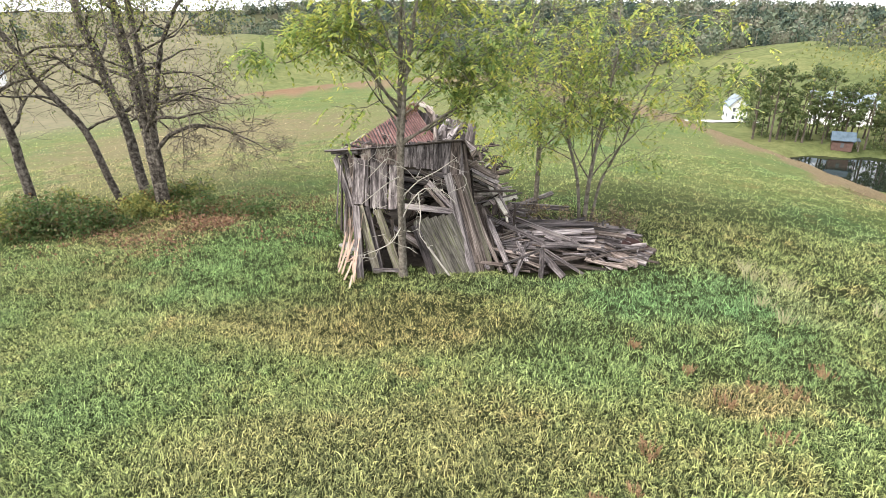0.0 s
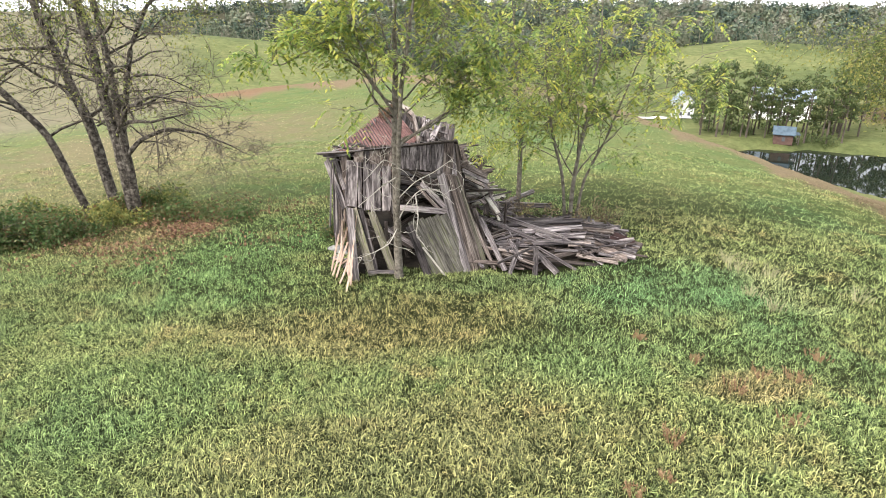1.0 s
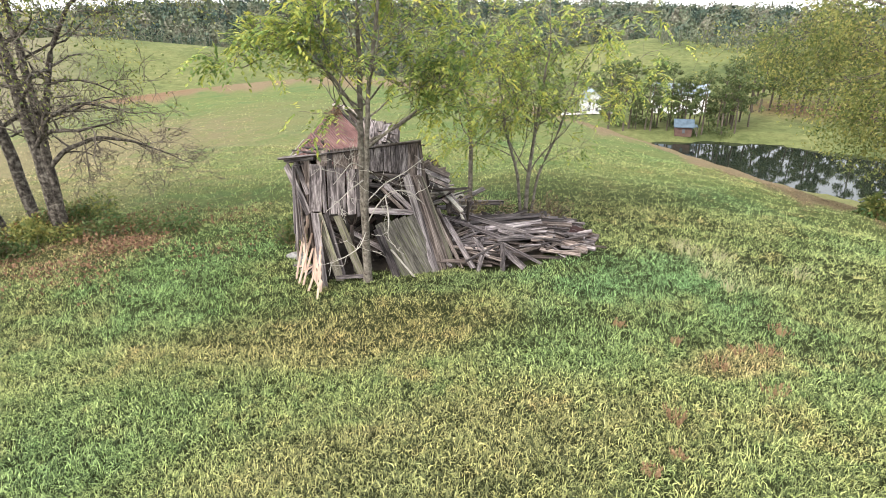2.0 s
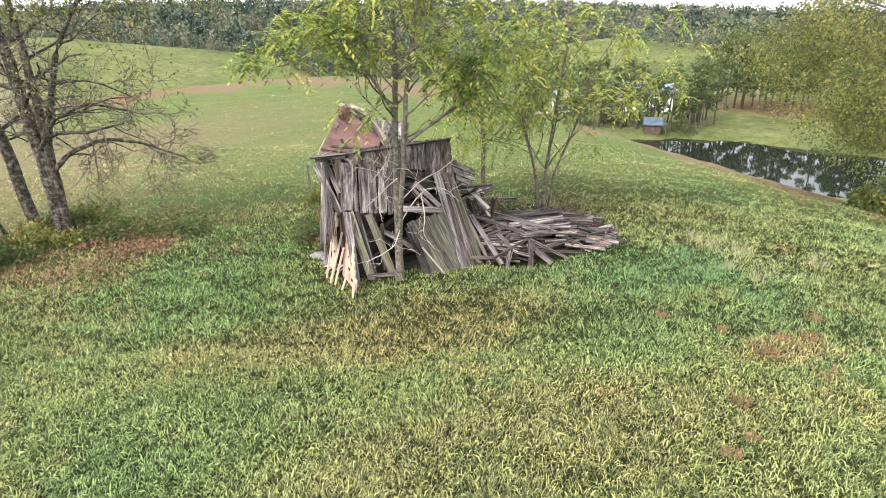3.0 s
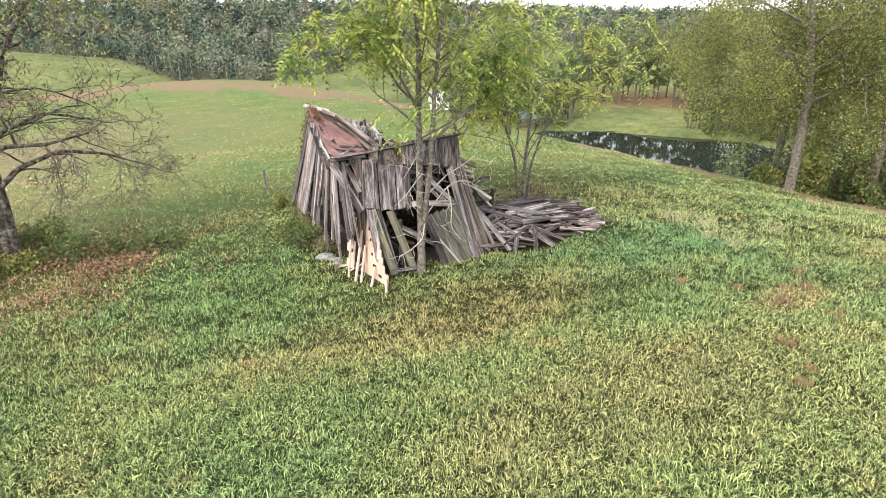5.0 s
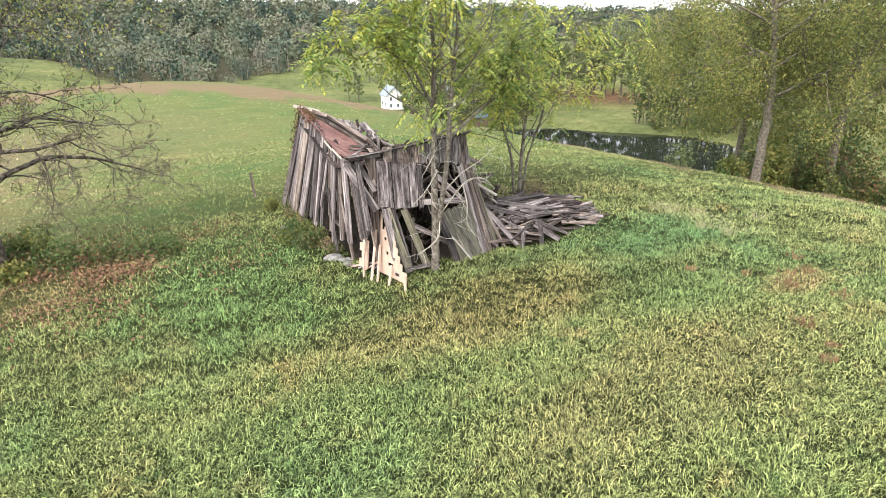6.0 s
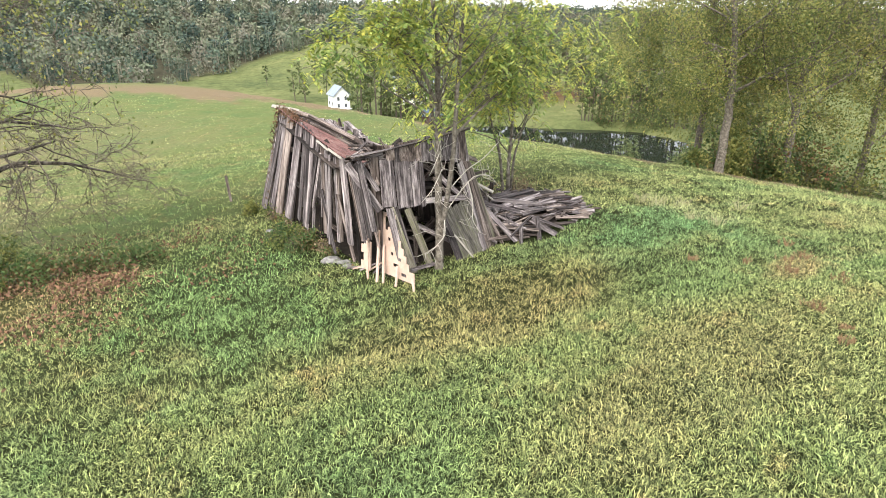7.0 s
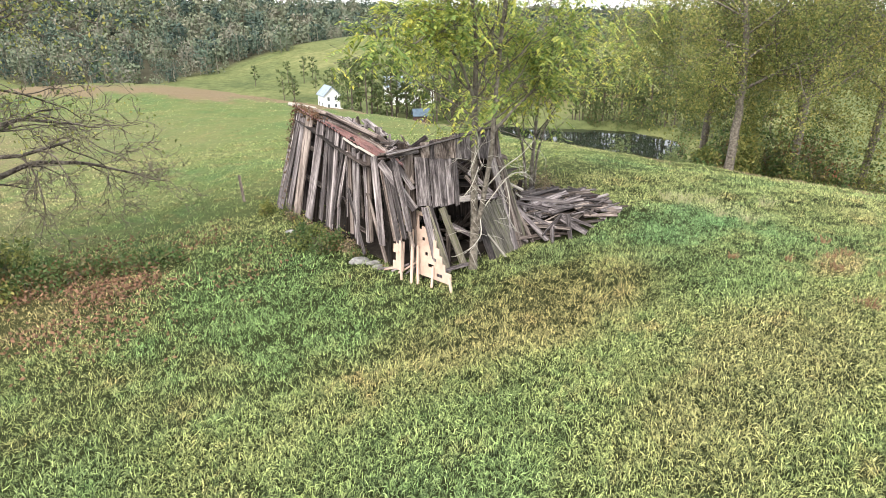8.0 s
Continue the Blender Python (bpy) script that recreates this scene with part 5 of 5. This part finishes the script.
def dock_weeds():
    """Dry brown plumes of weed: thin stalks with narrow seed heads."""
    for x, y, big in ((3.48, 6.12, 1.1), (3.93, 6.41, 1.0), (4.34, 6.29, 1.0), (2.2, 5.18, 1.0), (3.72, 5.41, 1.0), (2.78, 7.66, 0.7), (3.25, 6.84, 0.8), (5.13, 6.93, 1.0), (1.49, 4.49, 0.8), (1.89, 4.65, 0.7)):
        e = thing("dock_weed", on(x, y), "dry reddish-brown weed plumes standing in the grass", "weed", "dock weeds")
        rng = np.random.default_rng(int(100 * x + 1000 * y))
        for k in range(22):
            a = rng.uniform(0, 6.28)
            h = 0.17 * big * rng.uniform(0.6, 1.2)
            q = abs(rng.normal(0, 0.07)) * big
            foot = np.array(on(x + q * math.cos(a), y + q * math.sin(a), -0.02))
            top = foot + np.array([0.35 * h * math.cos(a), 0.35 * h * math.sin(a), h])
            v, qd = tube_arrays([([foot, (foot + top) / 2 + np.array([0, 0, 0.012]), top], [0.004, 0.0035, 0.003], 3)])
            c = foot + (top - foot) * rng.uniform(0.3, 1.0, 9)[:, None]
            v2, q2 = simple_leaves(c, rng, 0.020, 0.006, 3, -1.2)
            part("stalk", mesh_arrays("stalk", np.concatenate([v, v2]), np.concatenate([qd, q2 + len(v)]), [], M_DOCK), e)


dock_weeds()


def pale_tufts():
    """Tall tufts of bleached grass: fine stalks that lean out from a common foot."""
    for x, y, big in ((6.01, 11.09, 1.0), (5.96, 10.54, 1.2), (5.51, 9.37, 0.8), (5.57, 8.71, 0.8), (7.41, 9.13, 1.0), (6.40, 10.15, 0.9)):
        e = thing("grass_tuft", on(x, y), "tall pale bleached grass tuft standing in the meadow", "grass tuft", "pale grass tufts")
        rng = np.random.default_rng(int(70 * x + 900 * y))
        for k in range(30):
            a, h = rng.uniform(0, 6.28), 0.26 * big * rng.uniform(0.6, 1.2)
            q, out = abs(rng.normal(0, 0.13)) * big, h * rng.uniform(0.2, 0.8)
            foot = np.array(on(x + q * math.cos(a), y + q * math.sin(a), -0.02))
            mid = foot + np.array([0.3 * out * math.cos(a), 0.3 * out * math.sin(a), 0.65 * h])
            tip = foot + np.array([out * math.cos(a), out * math.sin(a), h])
            v, qd = tube_arrays([([foot, mid, tip], [0.006, 0.005, 0.003], 3)])
            part("stalk", mesh_arrays("stalk", v, qd, [], M_STRAW), e)


pale_tufts()


def leaf_litter():
    rng = np.random.default_rng(55)
    n = 8000
    p = rng.normal(0, 1, (n, 2)) * np.array([1.7, 1.5]) + np.array([-7.0, 16.2])
    keep = np.sin(p[:, 0] * 1.9 + np.sin(p[:, 1] * 1.3)) * np.cos(p[:, 1] * 1.6) + rng.normal(0, 0.5, n) > 0.1
    p = p[keep & (p[:, 1] > 12)]
    c = np.stack([p[:, 0], p[:, 1], ground_z(p[:, 0], p[:, 1]) + 0.05 + 0.05 * rng.random(len(p))], 1)
    v, q = simple_leaves(c, rng, 0.085, 0.03, 1, 0.0)
    v[:, 2] = np.maximum(v[:, 2], ground_z(v[:, 0], v[:, 1]) + 0.01)
    tagged(new("leaf_litter", mesh_arrays("leaf_litter", v, q, [], M_LITTER)), "fallen red-brown leaves strewn in the grass under the trees", "leaf litter", kind="stuff")


leaf_litter()


# ---- distance: grove, houses, woods ----
def crown_quads(rng, n, size, radii, centre, inner=0.55, ragged=0.35):
    c = rng.normal(0, 1, (n, 3))
    c /= np.linalg.norm(c, axis=1)[:, None]
    lump_ = 1 + 0.25 * np.sin(c[:, :1] * 4.3 + rng.uniform(0, 6)) * np.cos(c[:, 1:2] * 3.7 + rng.uniform(0, 6)) + 0.15 * np.sin(c[:, 2:] * 6 + rng.uniform(0, 6))
    p = c * lump_ * rng.uniform(inner, 1.0, n)[:, None] * np.array(radii) + np.array(centre)
    nrm = c + rng.normal(0, ragged, (n, 3))
    u = np.cross(nrm, rng.normal(0, 1, (n, 3)))
    u /= np.linalg.norm(u, axis=1)[:, None] + 1e-9
    w = np.cross(nrm, u)
    w /= np.linalg.norm(w, axis=1)[:, None] + 1e-9
    s = (size * rng.uniform(0.6, 1.3, n))[:, None]
    return np.stack([p - u * s, p + w * s * 0.7, p + u * s, p - w * s * 0.7], 1).reshape(-1, 3)


def grove():
    """Slim valley trees: bare lower trunks, loose crowns of several clumps with gaps between."""
    kinds = []
    for k in range(6):
        rng = np.random.default_rng(400 + k)
        e = thing("grove_tree", (0, 0, 0), "tall leafy green tree in the valley grove by the pond", "tree", "valley grove")
        lean = rng.uniform(-0.6, 0.6, 2)
        st = [([(0, 0, -0.5), (lean[0] * 0.3, lean[1] * 0.3, 4), (lean[0] * 0.7, lean[1] * 0.7, 8), (lean[0], lean[1], 11.6)], [0.20, 0.16, 0.10, 0.03], 7)]
        vs = []
        for j in range(13):
            z = 1.9 + k * 0.35 + j * (0.76 - k * 0.03)
            a = j * 2.4 + rng.uniform(-0.5, 0.5)
            reach = rng.uniform(1.1, 2.5) * (1 - 0.45 * max(0, (z - 7) / 5))
            f = z / 11.6
            tip = (lean[0] * f + reach * math.cos(a), lean[1] * f + reach * math.sin(a), z + rng.uniform(0.5, 1.4))
            st.append(([(lean[0] * f, lean[1] * f, z), ((lean[0] * f + tip[0]) / 2, (lean[1] * f + tip[1]) / 2, z + 0.7), tip], [0.07, 0.045, 0.015], 4))
            size = rng.uniform(0.65, 1.25)
            vs.append(crown_quads(rng, int(95 * size), 0.21, (size, size, size * rng.uniform(0.6, 0.95)), tip, 0.2, 0.8))
        vs.append(crown_quads(rng, 90, 0.17, (0.9, 0.9, 1.3), (lean[0], lean[1], 11.2), 0.2, 0.8))
        v, q = tube_arrays(st)
        part("trunk", mesh_arrays("trunk", v, q, [], M_TWIG, True), e)
        v = np.concatenate(vs)
        part("crown", mesh_arrays("crown", v, np.arange(len(v)).reshape(-1, 4), [], M_FARTREE), e)
        kinds.append(e)
    rg = random.Random(6)
    first = set()
    spots = []
    for i in range(30):
        az = radians(26.8 + 11.2 * (i + rg.random()) / 30)
        d = rg.uniform(156, 176)
        while pond_inside(d * math.sin(az), d * math.cos(az)) < 1.2 or abs(math.degrees(az) - 33.4) < 1.0 and d < 164:
            d += 2
        spots.append((d * math.sin(az), d * math.cos(az), rg.choice((0.65, 0.85, 1.0, 1.15, 1.35)) * rg.uniform(0.92, 1.08)))
    for i in range(5):
        az = radians(36.3 + 2.6 * rg.random())
        d = rg.uniform(172, 182)
        spots.append((d * math.sin(az), d * math.cos(az), rg.uniform(1.2, 1.4)))
    for i in range(26):
        az = radians(38.5 + 12 * (i + rg.random()) / 26)
        d = rg.uniform(198, 222)
        spots.append((d * math.sin(az), d * math.cos(az), rg.uniform(1.2, 1.9)))
    for i in range(58):
        az = radians(48.0 + 17 * (i + rg.random()) / 58)
        d = rg.uniform(126, 168) + 10 * (i < 8)
        while pond_inside(d * math.sin(az), d * math.cos(az)) < 1.25:
            d += 2
        spots.append((d * math.sin(az), d * math.cos(az), rg.uniform(1.0, 1.5) if i % 2 else rg.uniform(0.4, 0.8)))
    for i in range(14):
        az = radians(19 + 8 * rg.random())
        d = rg.uniform(196, 250)
        spots.append((d * math.sin(az), d * math.cos(az), rg.uniform(0.45, 0.9)))
    for i in range(18):
        az, d = radians(49.5 + 15 * (i + rg.random()) / 18), rg.uniform(112, 140)
        while pond_inside(d * math.sin(az), d * math.cos(az)) < 1.15:
            d += 2
        shrub(d * math.sin(az), d * math.cos(az), rg.uniform(2.6, 4.2), rg.uniform(3.5, 7.5), 700 + i, "tall dark brush on the bank of the pond", M_FARTREE if i % 3 else M_BUSH, "brush on the pond's bank", 330, 0.42)
    for i in range(11):
        az, d = radians(26.8 + 11 * (i + rg.random()) / 11), rg.uniform(160, 176)
        shrub(d * math.sin(az), d * math.cos(az), rg.uniform(1.6, 2.6), rg.uniform(1.6, 3.4), 730 + i, "dark undergrowth between the grove's trunks", M_FARTREE, "undergrowth in the grove", 180, 0.36)
    for i, (x, y, s) in enumerate(spots):
        k = kinds[i % 6]
        m = Matrix.Translation((x, y, gz(x, y))) @ Matrix.Rotation(rg.uniform(0, 6.28), 4, "Z")
        if k not in first:
            first.add(k)
            k.matrix_basis = m @ Matrix.Diagonal((s, s, s, 1))
            k.scale = (s, s, s)
        else:
            q = s / k.scale[0]
            copy_thing(k, m @ Matrix.Diagonal((q, q, q, 1)))


grove()


def house(x, y, turn, w, d, h, roof_h, label, wall_mat, roof_mat, windows, porch=False, category="house"):
    z = gz(x, y)
    e = thing("house", (x, y, z), label, category, "valley houses")
    base = Matrix.Translation((x, y, z)) @ Matrix.Rotation(radians(turn), 4, "Z")
    v = [(-w / 2, -d / 2, -0.5), (w / 2, -d / 2, -0.5), (w / 2, d / 2, -0.5), (-w / 2, d / 2, -0.5),
         (-w / 2, -d / 2, h), (w / 2, -d / 2, h), (w / 2, d / 2, h), (-w / 2, d / 2, h), (0, -d / 2, h + roof_h), (0, d / 2, h + roof_h)]
    f = [(0, 1, 5, 8, 4), (2, 3, 7, 9, 6), (1, 2, 6, 5), (3, 0, 4, 7), (4, 8, 9, 7), (5, 6, 9, 8)]
    part("wall", mesh_of("wall", v, f, wall_mat), e, "", base)
    o, k = 0.4, roof_h / (w / 2)
    for s in (-1, 1):
        rv = []
        for zz in (0.05, 0.22):
            rv += [(s * (w / 2 + o), -d / 2 - o, h - o * k + zz), (s * (w / 2 + o), d / 2 + o, h - o * k + zz), (0, d / 2 + o, h + roof_h + zz), (0, -d / 2 - o, h + roof_h + zz)]
        part("roof", mesh_of("roof", rv, [(0, 1, 2, 3), (7, 6, 5, 4), (0, 4, 5, 1), (1, 5, 6, 2), (2, 6, 7, 3), (3, 7, 4, 0)], roof_mat), e, "pitched roof slope", base)
    wm = box_mesh("window", (-0.32, -0.06, -0.5), (0.32, 0.06, 0.5), M_DARKGLASS)
    for wx, wz in windows:
        part("window", wm, e, "dark window", base @ Matrix.Translation((wx, -d / 2 - 0.02, wz)))
    sides = int(d // 3)
    for i in range(sides):
        for s in (-1, 1):
            part("window", wm, e, "dark window", base @ Matrix.Translation((s * (w / 2 + 0.02), -d / 2 + (i + 0.5) * d / sides, min(h - 1.2, 1.8))) @ Matrix.Rotation(radians(90), 4, "Z"))
    if porch:
        part("porch_roof", box_mesh("porch_roof", (-w / 2 - 0.2, -d / 2 - 1.3, 1.9), (w / 2 + 0.2, -d / 2, 2.05), roof_mat), e, "", base)
        for px_ in (-w / 2, w / 2):
            part("porch_post", box_mesh("porch_post", (px_ - 0.1, -d / 2 - 1.25, -0.3), (px_ + 0.1, -d / 2 - 1.05, 1.9), M_BROWN), e, "", base)
    return e


def polar(az, d):
    return d * math.sin(radians(az)), d * math.cos(radians(az))


house(*polar(25.5, 185), -10, 4.8, 6.0, 4.4, 2.3, "white gabled farmhouse with grey roof in the valley", M_WHITE, M_GREYROOF, ((-1.1, 3.4), (1.1, 3.4), (-1.1, 1.4), (1.1, 1.4)))
house(*polar(33.0, 194), 62, 8, 15, 5.5, 2.5, "long white farmhouse behind the valley trees", M_WHITE, M_GREYROOF, ((-2, 3.5), (2, 3.5)))
house(*polar(33.6, 159), 62, 3.0, 3.9, 2.0, 1.3, "small brown-red cabin with blue-grey roof by the pond", M_REDCABIN, M_CABINROOF, ((-1, 1.5), (1, 1.5)), True, "cabin")
house(*polar(-35.6, 262), 20, 4.5, 7, 3.4, 1.8, "white farm building across the valley", M_WHITE, M_GREYROOF, ((-1.5, 2), (1.5, 2)), False, "farm building")


def valley_road():
    v, f = [], []
    for i in range(40):
        az = 12 + 15.5 * i / 39
        d = 181 + 3 * math.sin(i * 0.2)
        for w in (-1.8, 1.8):
            x, y = polar(az, d + w)
            v.append((x, y, gz(x, y) + 0.25))
    for i in range(39):
        f.append((2 * i, 2 * i + 2, 2 * i + 3, 2 * i + 1))
    tagged(new("road", mesh_of("road", v, f, M_ROAD)), "pale gravel road along the valley floor", "road", kind="structure")


valley_road()


def woods():
    """Mixed woods over the far hills; each crown has its own tone, from blue-green to olive and grey-brown."""
    rng = np.random.default_rng(88)
    vs, tones, stems = [], [], []
    count = 0
    while count < 5400:
        az = rng.uniform(-58, 74)
        rr = math.sqrt(rng.uniform(225 ** 2, 740 ** 2))
        n1 = math.sin(az * 0.35 + rr * 0.011) + math.sin(az * 0.9 - rr * 0.02 + 2)
        wood = rr > wood_edge(az) + 8 * n1
        scrub = 30.5 < az < 62 and 312 + 5 * n1 < rr < 400
        hedge = (3 < az < 24 and 225 < rr < 300 and n1 > 1.25) or (-30 < az < -2 and 372 + 6 * n1 < rr < 440) or (-56 < az < -22 and 262 < rr < 300 and n1 > 0.8)
        if az < -17 + 2 * n1 and rng.random() > 0.07:
            continue
        if not (wood or scrub or hedge):
            continue
        x, y = polar(az, rr)
        s = rng.uniform(2.0, 5.2) * (0.6 if (scrub or hedge) and not wood else 1.0)
        hgt = s * rng.uniform(0.9, 1.7)
        z = gz(x, y)
        n = 120 if rr < 335 else 76 if rr < 480 else 48
        vs.append(crown_quads(rng, n, s * (0.14 if rr < 335 else 0.20 if rr < 480 else 0.27), (s, s, hgt), (x, y, z + hgt * 0.9), 0.6, 0.6))
        drift = 0.5 + 0.22 * math.sin(az * 0.7 + rr * 0.03) + 0.18 * math.sin(az * 2.1 - rr * 0.017)
        tones.append(np.full(n * 4, np.clip(rng.normal(drift, 0.24), 0, 1)))
        if rr < 480 or rng.random() < 0.3:
            stems.append(([(x, y, z - 0.5), (x, y, z + hgt), (x + 0.2, y, z + hgt * 1.8)], [0.25, 0.2, 0.08], 4))
        count += 1
    v, tone = np.concatenate(vs), np.concatenate(tones)
    trunk, tq = tube_arrays(stems)
    me = mesh_arrays("far_woods", np.concatenate([v, trunk]), np.concatenate([np.arange(len(v)).reshape(-1, 4), tq + len(v)]), [], M_WOODS)
    at = me.attributes.new("tone", "FLOAT", "POINT")
    at.data.foreach_set("value", np.concatenate([tone, np.ones(len(trunk))]).astype(np.float32))
    tagged(new("far_woods", me), "autumn-green mixed woods covering the far hills", "woods", kind="stuff")


woods()


# ---- grass ----
def blades():
    rng = np.random.default_rng(2)
    zones = ((2.0, 7.5, 3500, 0.098, 0.0108), (7.5, 11.5, 2300, 0.090, 0.0122), (11.5, 17, 1050, 0.10, 0.017), (17, 30, 380, 0.085, 0.017), (30, 75, 26, 0.08, 0.020))
    line0, line1 = np.array([1.0, -0.4]), np.array([-8.0, 2.5])
    tuft = 5
    out = []
    for d0, d1, dens, ln, wd in zones:
        lo, hi = np.array([-8 - d1, -1.0]), np.array([2 + d1 * 1.0, 3 + d1])
        n = int(np.prod(hi - lo) * dens / tuft)
        p = rng.uniform(0, 1, (n, 2)) * (hi - lo) + lo
        ab = line1 - line0
        t = np.clip(((p - line0) @ ab) / (ab @ ab), 0, 1)
        d = np.linalg.norm(p - (line0 + t[:, None] * ab), axis=1)
        a, b = np.degrees(np.arctan2(p[:, 0], p[:, 1])), np.degrees(np.arctan2(p[:, 0] + 8.2, p[:, 1] - 2.4))
        ok = (d >= d0) & (d < d1) & (a > -48) & (b < 93) & (p[:, 1] > 2.0)
        clump = 0.5 + 0.5 * np.sin(p[:, 0] * 3.1 + 2 * np.sin(p[:, 1] * 2.3)) * np.cos(p[:, 1] * 2.9 + np.sin(p[:, 0] * 1.7))
        ok &= rng.random(n) < 0.8 + 0.2 * clump
        inside_shed = (p[:, 0] > -1.75) & (p[:, 0] < 0.6) & (p[:, 1] > 11.4) & (p[:, 1] < 18)
        heap_in = ((p[:, 0] - 2.55) / 1.9) ** 2 + ((p[:, 1] - 12.25 - 0.15 * (p[:, 0] - 2.5)) / 1.5) ** 2 < 0.9
        ok &= ~(inside_shed | heap_in)
        p, clump = p[ok], clump[ok]
        m = len(p)
        lay = 0.9 * np.sin(p[:, 0] * 0.7 + p[:, 1] * 0.5) + 1.0 * np.sin(p[:, 0] * 1.9 - p[:, 1] * 2.2) + rng.normal(0, 1.8, m)
        big = rng.uniform(0.65, 1.35, m)
        p, clump, lay, big = (np.repeat(k, tuft, axis=0) for k in (p, clump, lay, big))
        n = len(p)
        p = p + rng.normal(0, 0.024, (n, 2)) * (1 + wd * 30)
        z = ground_z(p[:, 0], p[:, 1]) - 0.01
        sway = lay + rng.normal(0, 0.75, n)
        L = ln * rng.uniform(0.6, 1.3, n) * (0.85 + 0.3 * clump) * big
        lean = np.clip(rng.normal(1.0, 0.34, n), 0.15, 1.5)
        dx, dy = np.cos(sway), np.sin(sway)
        b = np.stack([p[:, 0], p[:, 1], z], 1)
        h = np.stack([dx * np.sin(lean * 0.5), dy * np.sin(lean * 0.5), np.cos(lean * 0.5)], 1)
        g = np.stack([dx * np.sin(lean * 1.5), dy * np.sin(lean * 1.5), np.cos(lean * 1.5)], 1)
        tw = sway + np.pi / 2 + rng.normal(0, 0.5, n)
        w = np.stack([np.cos(tw), np.sin(tw), rng.normal(0, 0.55, n)], 1) * (wd * rng.uniform(0.6, 1.3, n))[:, None] * 0.5
        mid = b + h * (L * 0.6)[:, None]
        tip = mid + g * (L * 0.5)[:, None]
        near = d1 <= 7.5
        out.append((near, np.stack([b, mid + w, tip, mid - w], 1) if near else np.stack([b - w, b + w, tip], 1)))
    kite = np.concatenate([v for near, v in out if near])
    thin = np.concatenate([v for near, v in out if not near])
    kinds = ((False, M_BLADE, "meadow_grass", "long green and tawny meadow grass lying over in tufts"), (True, M_DRY, "dry_grass", "dry brown grass along the field's brow"))
    rest = np.random.default_rng(3)
    dry = (brow_share(thin[:, 0, 0], thin[:, 0, 1]) + rest.normal(0, 0.05, len(thin)) > 0.78) & (thin[:, 0, 0] > -12)
    for is_dry, mat, nm, label in kinds:
        t = thin[dry == is_dry]
        k = np.zeros((0, 4, 3)) if is_dry else kite
        tris = len(k) * 4 + np.arange(len(t) * 3).reshape(-1, 3)
        me = mesh_arrays(nm, np.concatenate([k.reshape(-1, 3), t.reshape(-1, 3)]), np.arange(len(k) * 4).reshape(-1, 4), tris, mat)
        tagged(new(nm, me), label, "grass", kind="stuff")


blades()
